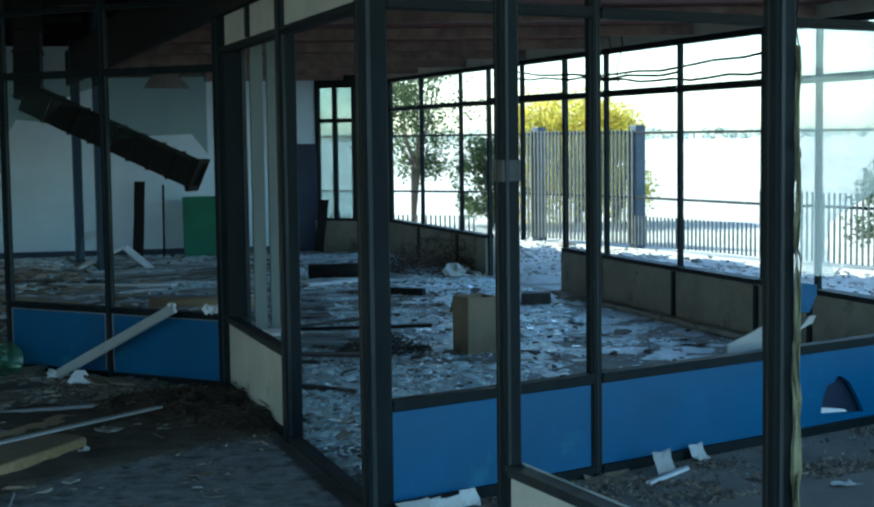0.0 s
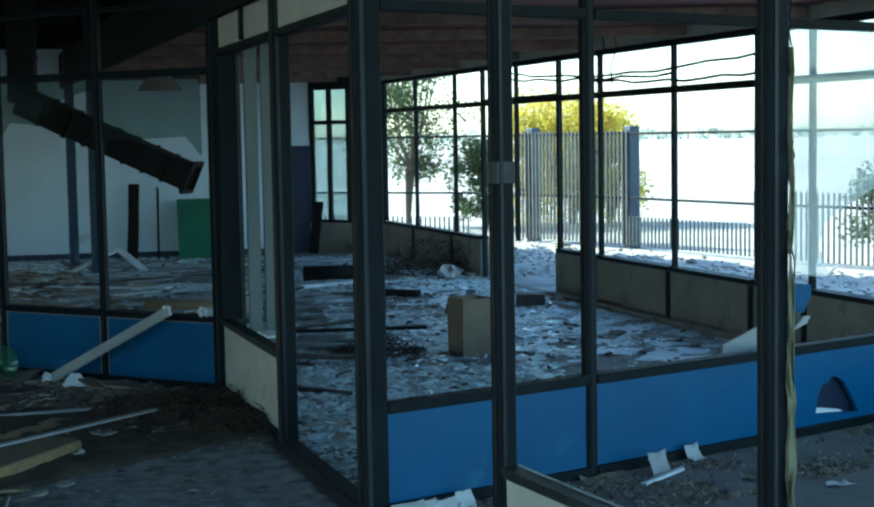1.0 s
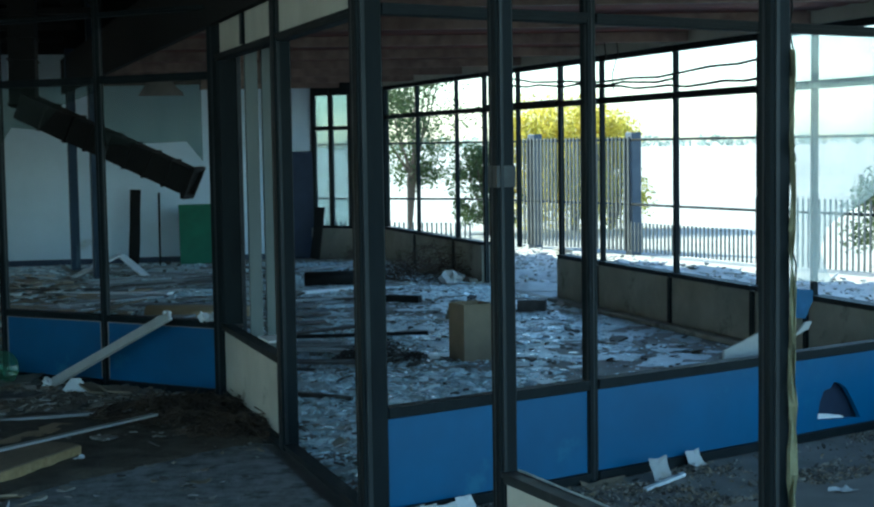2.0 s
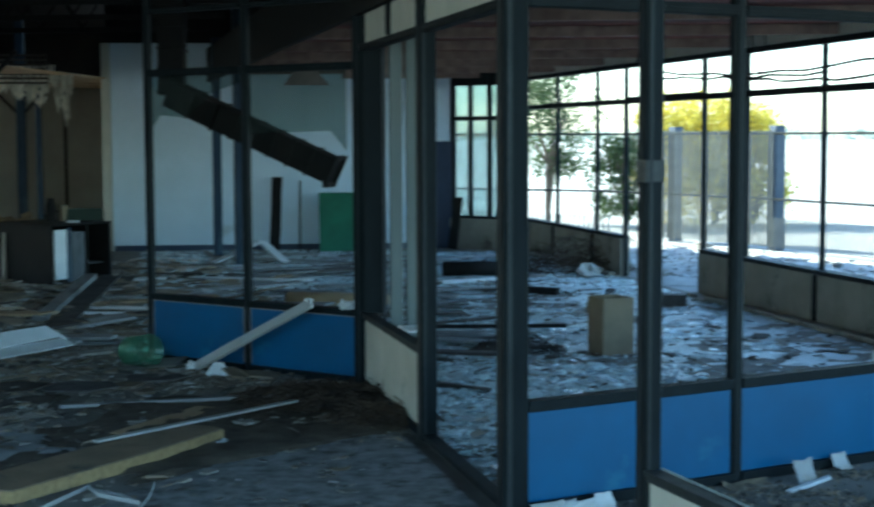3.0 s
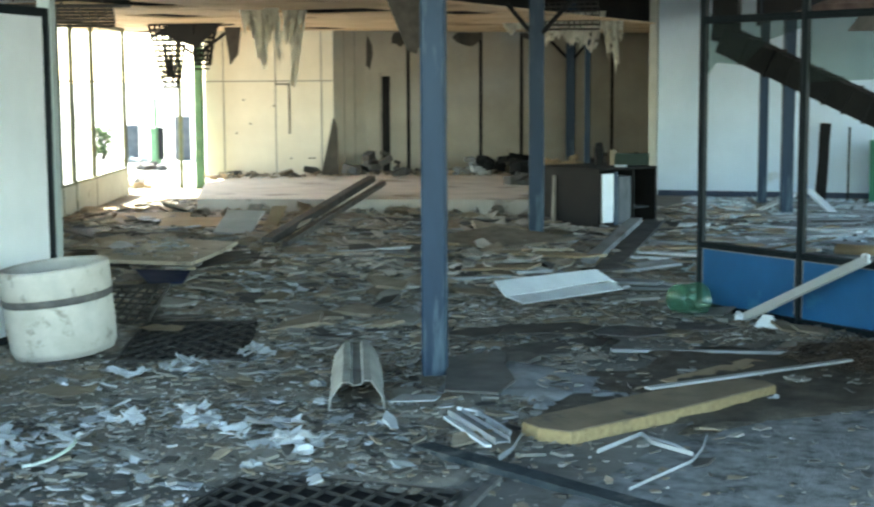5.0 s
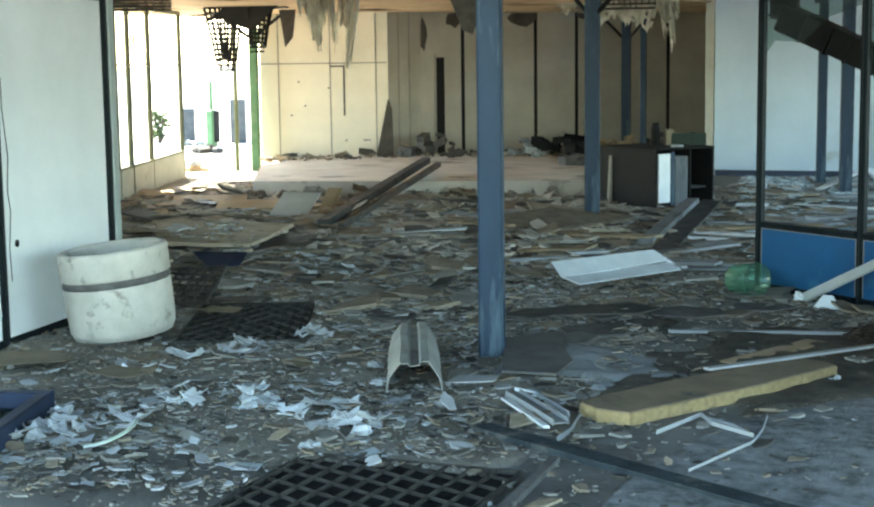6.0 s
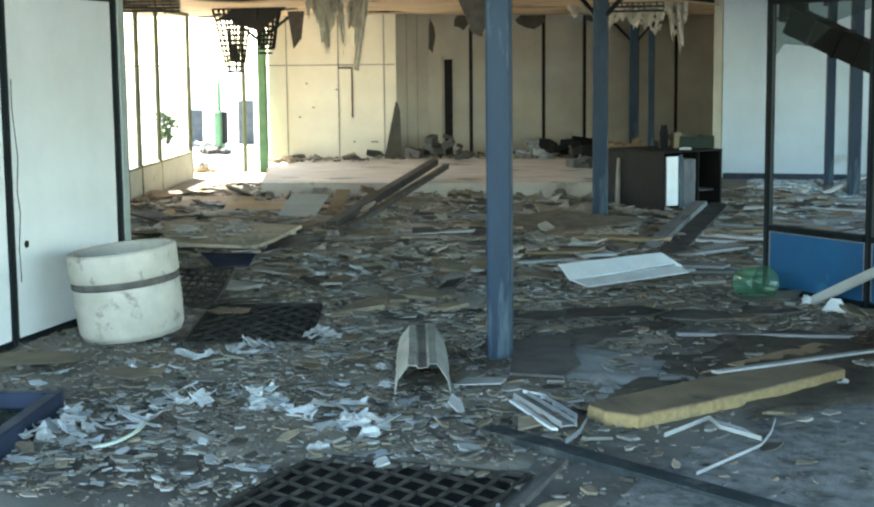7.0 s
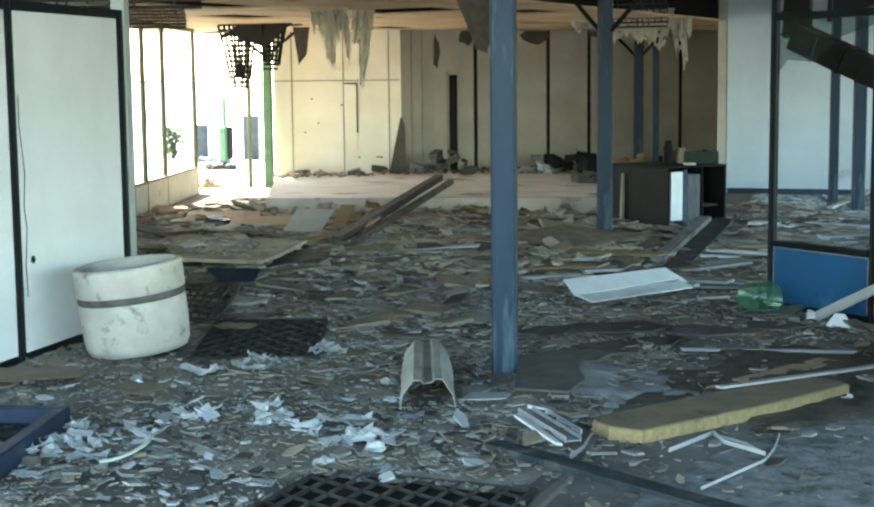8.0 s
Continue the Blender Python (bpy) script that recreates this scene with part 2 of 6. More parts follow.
wall_back = wall("wall_back", (-6.57, 20.69), (-1.75, 21.55), 0, 2.98, WALL_SKY, "plain white partition wall, dusty towards the floor")
wall("wall_return", (-6.58, 20.68), (-7.1, 24.9), 0, 2.98, CREAM, "cream end of the white partition wall")
far_cream = wall("wall_far_cream", (-13.68, 19.6), (-11.79, 20.4), 0.2, 2.47, FARWALL, "cream panelled wall of the far hall")
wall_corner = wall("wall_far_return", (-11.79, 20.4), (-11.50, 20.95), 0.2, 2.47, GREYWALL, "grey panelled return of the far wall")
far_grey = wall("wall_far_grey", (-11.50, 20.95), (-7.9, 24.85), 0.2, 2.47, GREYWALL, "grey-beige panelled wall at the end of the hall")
wall("wall_side", (-11.66, 13.20), (-7.6, 5.2), 0, 3.5, WHITE, "plain white side wall")


# near-black walls added between ceilings and roof deck, to shut out the sky
wall("wall_void_back", (-15.6, 26.6), (-6.9, 26.6), 0, 3.55, DARK, "near-black wall added behind the gutted hall")
wall("wall_void_side", (-7.1, 24.92), (-7.1, 26.58), 0, 3.55, DARK, "near-black wall added to close the hall's end")
wall("wall_void_left", (-11.70, 13.22), (-15.2, 20.3), 2.49, 3.55, DARK, "near-black wall added above the hall windows")
wall("wall_void_far", (-15.3, 20.3), (-15.3, 26.6), 2.49, 3.55, DARK, "near-black side wall added behind the far hall")
wall("wall_void_right", (4.3, 6.7), (-0.75, 21.1), 2.63, 3.55, DARK, "near-black wall added above the window wall", 0.1)
wall("wall_void_window", (-0.75, 21.1), (-1.75, 21.75), 2.57, 3.55, DARK, "near-black wall added above the corner windows", 0.1)
# Near-black strip put in place of the shade above the white wall.
wall("wall_upper", (-6.64, 20.70), (-1.75, 21.57), 2.90, 3.54, DARK, "near-black strip for the dark roof void above the white wall", 0.08)

# glazed partitions: posts, rails, panels, each a part of its own
def partition(name, label, p, q, kind="structure"):
    m, d = along(p, q)
    return thing(name, label, "partition", m, kind=kind), d


def post(par, x, w, dep, z0, z1, material=FRAME, label="", y=0.0):
    """A hollow-section post with a paler aluminium glazing bead let into each face."""
    ob = part("post", boxed(x - w / 2, x + w / 2, y - dep / 2, y + dep / 2, z0, z1, 0.006), material, par, label)
    if w > 0.052:
        for k in (-1, 1):
            bm = boxed(x - w * 0.10, x + w * 0.05, y + k * dep / 2 - 0.003, y + k * dep / 2 + 0.006, z0, z1)
            part("glazing_bead", bm, BEAD, ob)
            bm = boxed(x + k * w / 2 - 0.003, x + k * w / 2 + 0.006, y - dep * 0.34, y - dep * 0.16, z0, z1)
            part("glazing_bead", bm, BEAD, ob)
    return ob


def rail(par, x0, x1, z0, z1, dep=0.07, material=FRAME, y=0.0):
    bm = boxed(x0, x1, y - dep / 2, y + dep / 2, z0, z1, 0.005)
    box(bm, x0, x1, y - dep / 2 - 0.006, y - dep / 2 + 0.004, z0 + (z1 - z0) * 0.55, z1)
    return part("rail", bm, material, par)


def panel(par, x0, x1, z0, z1, material, thick=0.03, label="", y=0.0):
    return part("panel", boxed(x0, x1, y - thick / 2, y + thick / 2, z0, z1, 0.003), material, par, label)


# blue-panelled partition (far one)
PALETRIM = mat("pale_pinkish_bead", (0.30, 0.26, 0.25), (0.22, 0.19, 0.185), 0.6, 6, 80, 0.05)
pa, d = partition("partition_blue_far", "dark-framed glazed partition with blue lower panels", (-3.09, 10.58), (-1.36, 9.6))
mid = 0.95
for x, w, mt in ((0.0, 0.054, FRAME), (mid, 0.054, FRAME)):
    post(pa, x, w, 0.05, 0, 2.95, mt)
post(pa, d - 0.03, 0.09, 0.09, 0, 2.95)
for x0, x1 in ((0.03, mid - 0.03), (mid + 0.03, d - 0.08)):
    blue = panel(pa, x0, x1, 0.05, 0.455, BLUE)
    for a0, a1, c0, c1 in ((x0, x1, 0.447, 0.454), (x0, x0 + 0.007, 0.06, 0.446), (x1 - 0.007, x1, 0.06, 0.446)):
        part("edge_bead", boxed(a0, a1, -0.019, -0.0155, c0, c1), PALETRIM, blue, "pale pinkish edge bead")
    for z0, z1 in ((0, 0.05), (0.455, 0.50), (2.08, 2.13), (2.53, 2.56)):
        rail(pa, x0, x1, z0, z1)

# cream return with the doorway
pb, d = partition("partition_cream", "dark-framed partition with a cream lower panel and a doorway", (-1.36, 9.56), (-0.27, 6.33))
F_AT = 1.77
post(pb, F_AT, 0.11, 0.09, 0, 2.95)
panel(pb, 0.05, F_AT - 0.06, 0.05, 0.455, CREAM)
for z0, z1 in ((0, 0.05), (0.455, 0.50), (2.19, 2.23)):
    rail(pb, 0.05, F_AT - 0.06, z0, z1)
rail(pb, F_AT + 0.06, d - 0.07, 0, 0.04)
rail(pb, F_AT + 0.06, d - 0.07, 2.19, 2.23)
for x0, x1 in ((0.05, 0.86), (0.93, F_AT - 0.06), (F_AT + 0.06, d - 0.07)):
    panel(pb, x0, x1, 2.235, 2.93, CREAM)
rail(pb, 0.86, 0.93, 2.24, 2.93)
post(pb, d - 0.01, 0.115, 0.115, 0, 2.95)

# blue-panelled partition (near one)
pc, d = partition("partition_blue_near", "dark-framed glazed partition with bright blue lower panels", (-0.27, 6.30), (3.35, 8.82))
stops = [0.035, 1.24, 2.46, 3.65, d]
for x in stops[1:]:
    post(pc, x, 0.055, 0.06, 0, 2.95)
for x0, x1 in zip(stops, stops[1:]):
    if x0 == 2.46:  # a hole is kicked through the foot of this panel
        hole = [(2.854, 0.109), (2.871, 0.199), (2.907, 0.263), (2.957, 0.270), (2.993, 0.303), (3.040, 0.289), (3.087, 0.262), (3.149, 0.180), (3.212, 0.082)]
        foot = [(hole[0][0], 0.05)] + hole + [(hole[-1][0], 0.05)]
        kicked = part("panel", prism(bmesh.new(), [(x0 + 0.03, 0.05)] + foot + [(x1 - 0.03, 0.05), (x1 - 0.03, 0.45), (x0 + 0.03, 0.45)], 0.03), BLUE, pc, "blue panel with a hole kicked through its foot")
        part("backing", boxed(hole[0][0] - 0.2, hole[-1][0] + 0.15, 0.030, 0.042, 0.05, 0.45), NAVY, kicked, "dark rear skin behind the hole")
        part("panel_foot", prism(bmesh.new(), [(hole[0][0] + 0.001, 0.05), (hole[-1][0] - 0.001, 0.05), (hole[-1][0] - 0.001, 0.080), (hole[0][0] + 0.001, 0.108)], 0.028), BLUE, pc)
        part("broken_edge", prism(bmesh.new(), [(hole[0][0] + 0.004, 0.111), (hole[0][0] + 0.004, 0.140), (2.95, 0.128), (3.06, 0.108), (3.08, 0.094)], 0.020), WHITE, kicked, "white broken edge of the panel")
    else:
        panel(pc, x0 + 0.03, x1 - 0.03, 0.05, 0.45, BLUE)
    for z0, z1 in ((0, 0.05), (0.45, 0.50), (2.19, 2.24)):
        rail(pc, x0 + 0.028, x1 - 0.028, z0, z1)

# low cream partition between the two nearest posts
pd, d = partition("partition_low", "low cream panel between two dark steel posts", (0.245, 5.10), (0.872, 3.74))
taped = post(pd, 0.0, 0.068, 0.068, 0, 2.95)
post(pd, d, 0.060, 0.060, 0, 2.95)
part("tape", boxed(-0.0365, 0.0365, -0.0365, 0.0365, 1.485, 1.56, 0.002), mat("grey_parcel_tape", (0.05, 0.055, 0.055), (0.03, 0.034, 0.034), 0.5, 9, 80, 0.1), taped, "grey tape wound round the post")
panel(pd, 0.036, d - 0.032, 0.04, 0.455, CREAM)
capped = rail(pd, 0.036, d - 0.032, 0.455, 0.495, 0.06, BEAD)
rail(pd, 0.036, d - 0.032, 0, 0.04)
part("edge_bead", boxed(0.036, d - 0.032, 0.031, 0.037, 0.45, 0.499), BLIND, capped, "pale aluminium edge bead")

# ---- window wall to the yard ----
WP, WQ = (-0.62, 20.9), (4.25, 6.75)
ww, wd = partition("window_wall", "dark-framed window wall on a low cream parapet", WP, WQ)


def w_at(px):
    """Distance along the window wall of the ray that leaves the start point at this slope x / y."""
    mi = along(WP, WQ)[0].inverted()
    a, b = mi @ Vector((0, 0, 0)), mi @ Vector((px, 1, 0))
    k = -a.y / (b.y - a.y)
    return a.x + k * (b.x - a.x)


MULL = [w_at((x - 784) / 2638) for x in (705, 760, 830, 880, 940, 1016, 1090, 1222, 1372, 1470, 1610)]
DOOR0, DOOR1 = MULL[3], MULL[5]
for i, x in enumerate(MULL):
    post(ww, x, 0.06 if i in (3, 5) else 0.04, 0.05, 0 if i in (3, 5) else 0.482, 2.5)
    if i not in (3, 4, 5):
        part("cover_strip", boxed(x - 0.028, x + 0.028, -0.082, -0.061, 0, 0.438, 0.004), FRAME, ww)
spans = list(zip(MULL, MULL[1:])) + [(MULL[-1], wd)]
for i, (x0, x1) in enumerate(spans):
    door = i in (3, 4)
    if not door:
        part("parapet", boxed(x0 + 0.002, x1 - 0.002, -0.06, 0.06, 0, 0.44, 0.004), PARAPET, ww)
        rail(ww, x0 + 0.03, x1 - 0.03, 0.44, 0.48, 0.13)
    rail(ww, x0 + 0.03, x1 - 0.03, 2.0, 2.06 if not door else 2.08, 0.06)
    rail(ww, x0 + 0.03, x1 - 0.03, 2.41, 2.46, 0.08)
m, d = along(WP, WQ)
for x0, x1 in ((0.0, DOOR0 - 0.06), (DOOR1 + 0.06, wd)):
    part("ledge", boxed(x0, x1, -0.20, -0.084, 0, 0.045, 0.008), PARAPET, ww)
part("lintel", boxed(-0.2, wd, -0.07, 0.07, 2.462, 2.62, 0.004), CREAM, ww)

# small windows in the far corner
wc, d = partition("window_corner", "narrow dark-framed windows in the room's far corner", (-1.74, 21.55), (-0.64, 20.92))
for x in (0.03, 0.33, 0.66, 0.95, d - 0.03):
    post(wc, x, 0.06, 0.07, 0.48, 2.5)
part("parapet", boxed(0, d, -0.06, 0.06, 0, 0.44, 0.004), PARAPET, wc)
for z0, z1 in ((0.44, 0.48), (1.86, 1.92), (2.36, 2.56)):
    rail(wc, 0, d, z0, z1, 0.05)

# left glazed boundary of the hall
pg, d = partition("window_hall", "bright hall windows in thin green-brown frames", (-12.26, 14.45), (-14.05, 18.1))
FR2 = mat("weathered_green_brown_frame", (0.16, 0.15, 0.07), (0.10, 0.11, 0.06), 0.6, 6, 80, 0.2)
for x in (-1.30, -0.75, -0.12, 0.58, 1.74, 3.84):
    post(pg, x, 0.06, 0.06, 0, 2.47, FR2)
panel(pg, 0.62, 3.80, 0.0, 0.38, CREAM, 0.06)
panel(pg, -1.26, 0.54, 0.0, 0.38, CREAM, 0.06)
for z0, z1 in ((0.38, 0.41), (1.68, 1.70), (2.42, 2.47)):
    rail(pg, 0.62, 3.80, z0, z1, 0.05, FR2)
    rail(pg, -1.26, 0.54, z0, z1, 0.05, FR2)

# white panel wall beside the concrete ring
pl, d = partition("panel_wall", "white wall panels in a dark blue frame", (-6.93, 7.95), (-6.40, 5.85))
for x in (0.03, 1.48, d):
    post(pl, x, 0.07, 0.08, 0, 2.18)
for x0, x1 in ((0.065, 1.445), (1.515, d - 0.035)):
    panel(pl, x0, x1, 0.06, 2.12, WHITE, 0.05)
    rail(pl, x0, x1, 0, 0.06, 0.07)
    rail(pl, x0, x1, 2.12, 2.18, 0.08)
part("edge_strip", boxed(-0.09, -0.008, -0.05, 0.05, 0, 2.6, 0.004), BLIND, pl, "pale aluminium edge strip")


# ---- steel columns ----
def column(x, y, w, z0, z1, material, label, turn=0):
    c = thing("steel_column", label, "column", pose(x, y, z0, 0, 0, turn), "columns of the hall")
    part("shaft", boxed(-w / 2, w / 2, -w / 2, w / 2, 0.012, z1 - z0, 0.012), material, c)
    part("base_plate", boxed(-w * 0.62, w * 0.62, -w * 0.62, w * 0.62, 0, 0.012, 0.003), material, c)
    return c


column(-3.765, 7.47, 0.14, 0, 3.54, COLUMN, "blue-grey painted square steel column, scuffed at its foot", 20)
column(-5.97, 14.5, 0.16, 0, 3.54, COLUMN, "blue-grey painted square steel column beside the black counter", 20)
column(-4.23, 18.6, 0.15, 0, 3.54, COLUMN, "blue-grey painted square steel column before the white wall", 20)
column(-4.88, 20.05, 0.12, 0, 3.0, COLUMN, "slim blue-grey steel column against the white wall", 20)
column(-8.89, 23.3, 0.16, 0.2, 3.54, COLUMN, "blue-grey steel column in the far hall", 20)
column(-13.62, 19.35, 0.13, 0.0, 2.47, GREEN, "green painted steel column at the bright opening", 20)
column(-13.95, 19.3, 0.06, 0.0, 2.47, FR2, "slim rusty pole beside the green column", 20)
column(-8.12, 22.0, 0.10, 0.2, 2.47, COLUMN, "slim blue-grey steel column in the far hall", 20)

# ---- yard outside ----
def let_through(m, glow):
    """Mix in a share of translucence in the material's own colour."""
    n, l = m.node_tree.nodes, m.node_tree.links
    tr_ = n.new("ShaderNodeBsdfTranslucent")
    src = n["Principled BSDF"].inputs["Base Color"].links[0].from_socket
    l.new(src, tr_.inputs["Color"])
    mx = n.new("ShaderNodeMixShader")
    mx.inputs[0].default_value = glow
    l.new(n["Principled BSDF"].outputs[0], mx.inputs[1]), l.new(tr_.outputs[0], mx.inputs[2])
    l.new(mx.outputs[0], n["Material Output"].inputs["Surface"])
    return m


def leaf_mat(name, c1, c2, glow):
    """Leaves that also let light through."""
    return let_through(mat(name, c1, c2, 0.6, 2, 20, 0, vary=0.35, island=True), glow)


LEAF_Y = leaf_mat("yellow_green_leaves", (0.60, 0.50, 0.075), (0.36, 0.33, 0.055), 0.5)
LEAF_D = leaf_mat("dark_green_leaves", (0.07, 0.10, 0.04), (0.045, 0.07, 0.028), 0.4)
BARK = mat("grey_bark", (0.12, 0.10, 0.08), (0.07, 0.06, 0.05), 0.9, 6, 40, 0.6, stretch=(1, 1, 0.3))
# Slat colour is darkened to hold the shade of their backlit side.
PICKET = mat("backlit_white_slat", (0.085, 0.098, 0.105), (0.055, 0.064, 0.07), 0.6, 4, 60, 0.1, vary=0.12)


def leaves(name, centres, n, size, material, parent, seed):
    """Many small leaf blades round clump centres (x, y, z, radius)."""
    r = np.random.RandomState(seed)
    c = np.array(centres)
    k = r.randint(0, len(c), n)
    d = r.normal(size=(n, 3))
    d /= np.linalg.norm(d, axis=1)[:, None]
    p = c[k, :3] + d * (c[k, 3] * r.uniform(0.25, 1.05, n) ** 0.6)[:, None] * (1, 1, 0.85)
    a = r.normal(size=(n, 3))
    a /= np.linalg.norm(a, axis=1)[:, None]
    b = np.cross(a, r.normal(size=(n, 3)))
    b /= np.linalg.norm(b, axis=1)[:, None]
    s = size * r.uniform(0.6, 1.4, n)[:, None]
    v = np.stack([p - a * s, p + b * s * 0.45, p + a * s, p - b * s * 0.45], 1).reshape(-1, 3)
    me = bpy.data.meshes.new(name)
    me.from_pydata(v.tolist(), [], np.arange(4 * n).reshape(-1, 4).tolist())
    me.materials.append(material)
    ob = new(name, me)
    ob.parent = parent
    return ob


def bush(name, label, x, y, w, h, n, size, material, seed, trunk_h):
    t = thing(name, label, "bush" if trunk_h < 0.6 else "tree", pose(x, y, -0.08))
    r = random.Random(seed)
    bm = bmesh.new()
    tips = []
    for i in range(7):
        a = i * 0.9 + r.random()
        top = (math.cos(a) * w * 0.3, math.sin(a) * w * 0.3, h * r.uniform(0.6, 0.92))
        tube(bm, [(0, 0, 0), (0.02 * i, 0.01, trunk_h), tuple(c * 0.6 for c in top[:2]) + (trunk_h + (top[2] - trunk_h) * 0.5,), top], [0.045, 0.036, 0.022, 0.008], 6)
        tips.append(top)
    part("trunk", bm, BARK, t)
    cl = [(*p, w * 0.2) for p in tips]
    for i in range(36):
        a, q = r.random() * 6.28, r.uniform(0.1, 0.5)
        cl.append((math.cos(a) * w * q, math.sin(a) * w * q, r.uniform(max(trunk_h, 0.12 * h), h * 0.92), w * r.uniform(0.12, 0.28)))
    leaves("crown", cl, n, size, material, t, seed)
    return t


bush("yellow_bush", "sunlit yellow-green bush beyond the slatted fence", 2.75, 28.6, 2.7, 2.5, 20000, 0.042, LEAF_Y, 3, 0.35)
bush("yellow_bush", "sunlit yellow-green bush beside the fence pillar", 3.5, 28.8, 1.2, 2.1, 5000, 0.038, LEAF_Y, 5, 0.3)
bush("small_tree", "slender dark green tree in the yard", -0.45, 28.4, 2.3, 3.6, 9000, 0.040, LEAF_D, 8, 1.1)
bush("dark_bush", "dark green bush by the fence", 1.0, 27.3, 1.2, 1.9, 6000, 0.036, LEAF_D, 9, 0.3)
bush("dark_bush", "dark green bush at the edge of the yard", 6.1, 19.6, 1.0, 1.25, 3000, 0.034, LEAF_D, 12, 0.25)

# slatted fence: pillars, two rails, slats
FP = [(-3.2, 27.2), (0.65, 25.3), (2.98, 22.2), (4.3, 19.7), (7.4, 15.0)]
TALL = [0.36, 1.78, 0.50, 0.95]
pil = mat("blue_grey_fence_pillar", (0.075, 0.095, 0.125), (0.05, 0.065, 0.09), 0.7, 4, 50, 0.2)
for k, (p, q) in enumerate(zip(FP, FP[1:])):
    m, d = along(p, q, -0.08)
    fe = thing("slatted_fence", "weathered slatted fence, slats darkened as backlit, with blue-grey pillars", "fence", m, "fence bays round the yard")
    slat = None
    n = int(d / (0.085 if k == 1 else 0.09))
    for i in range(int(0.33 * n) if k == 1 else 0, n):
        if slat is None:
            hw = 0.021 if k == 1 else 0.012
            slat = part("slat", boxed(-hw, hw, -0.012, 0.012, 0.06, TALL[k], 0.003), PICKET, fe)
        else:
            ob = new("slat", slat.data)
            ob.parent = fe
            slat = ob
        slat.matrix_basis = pose(0.1 + i * d / n, -0.04, 0, 0, 0, 0)
    for z in (0.75, 1.72):
        part("rail", boxed(0, d, -0.024, 0.02, z, z + 0.035, 0.004), FRAME, fe)
    for x in {1: (d * 0.42,), 2: (0,)}.get(k, ()):
        part("pillar", boxed(x - 0.09, x + 0.09, -0.02, 0.16, 0, 1.85, 0.012), pil, fe)

# far tree line across the fields, haze put into its pale leaf colour
tl = tagged(new("tree_line"), "distant line of trees across the fields, paled for haze", "trees", kind="stuff")
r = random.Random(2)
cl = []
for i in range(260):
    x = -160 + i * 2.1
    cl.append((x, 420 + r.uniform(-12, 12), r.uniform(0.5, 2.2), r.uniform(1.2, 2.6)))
leaves("far_trees", cl, 16000, 0.5, leaf_mat("haze_paled_leaves", (0.36, 0.42, 0.38), (0.30, 0.36, 0.33), 0.4), tl, 21)
# low banks of rough grass in the field
bm = bmesh.new()
for i in range(14):
    x, y = r.uniform(-4, 40), r.uniform(36, 110)
    n = 10
    ring = [bm.verts.new((x + math.cos(a * 6.283 / n) * r.uniform(3, 8), y + math.sin(a * 6.283 / n) * r.uniform(0.8, 2), -0.1)) for a in range(n)]
    c = bm.verts.new((x, y, r.uniform(0.05, 0.3)))
    for a in range(n):
        bm.faces.new((ring[a], ring[(a + 1) % n], c))
tagged(part("earth_banks", bm, GROUND, smooth=True), "low dry earth banks in the field", "earth", kind="stuff")

# ---- glazed room: things ----
CARD = mat("brown_cardboard", (0.22, 0.175, 0.115), (0.17, 0.135, 0.09), 0.8, 4, 90, 0.1, stain=(0.16, 0.13, 0.09), stain_at=0.62)
SHEETW = mat("white_painted_sheet", (0.74, 0.76, 0.76), (0.64, 0.66, 0.67), 0.5, 5, 90, 0.05, stain=(0.4, 0.4, 0.38), stain_at=0.66, stain_scale=5)
GREYWOOD = mat("grey_weathered_board", (0.34, 0.345, 0.34), (0.225, 0.228, 0.225), 0.8, 6, 60, 0.25, stain=(0.10, 0.09, 0.08), stain_at=0.6, stain_scale=3, vary=0.35, stretch=(0.3, 1, 1))
PALEBOARD = mat("pale_grey_board", (0.46, 0.46, 0.44), (0.37, 0.37, 0.35), 0.75, 6, 60, 0.15, stain=(0.2, 0.2, 0.18), stain_at=0.64, stain_scale=4, stretch=(0.3, 1, 1))
TANWOOD = mat("tan_plywood", (0.40, 0.30, 0.18), (0.30, 0.22, 0.13), 0.75, 5, 60, 0.2, stain=(0.15, 0.11, 0.07), stain_at=0.62, stain_scale=3, vary=0.3, stretch=(0.3, 1, 1))
DARKWOOD = mat("dark_wet_board", (0.085, 0.075, 0.065), (0.05, 0.045, 0.04), 0.7, 6, 60, 0.25, vary=0.3)
BROWN = mat("brown_dry_twigs", (0.075, 0.055, 0.038), (0.045, 0.034, 0.025), 0.9, 5, 40, 0.3, vary=0.4, island=True)
PAPER = mat("dirty_white_paper", (0.48, 0.49, 0.49), (0.35, 0.36, 0.36), 0.8, 6, 60, 0.08, stain=(0.34, 0.33, 0.30), stain_at=0.54, stain_scale=8, vary=0.3)
PLASTIC = mat("torn_dusty_plastic", (0.80, 0.77, 0.68), (0.66, 0.63, 0.55), 0.5, 6, 60, 0.1, stain=(0.42, 0.38, 0.30), stain_at=0.60, stain_scale=5)
let_through(PLASTIC, 0.55)
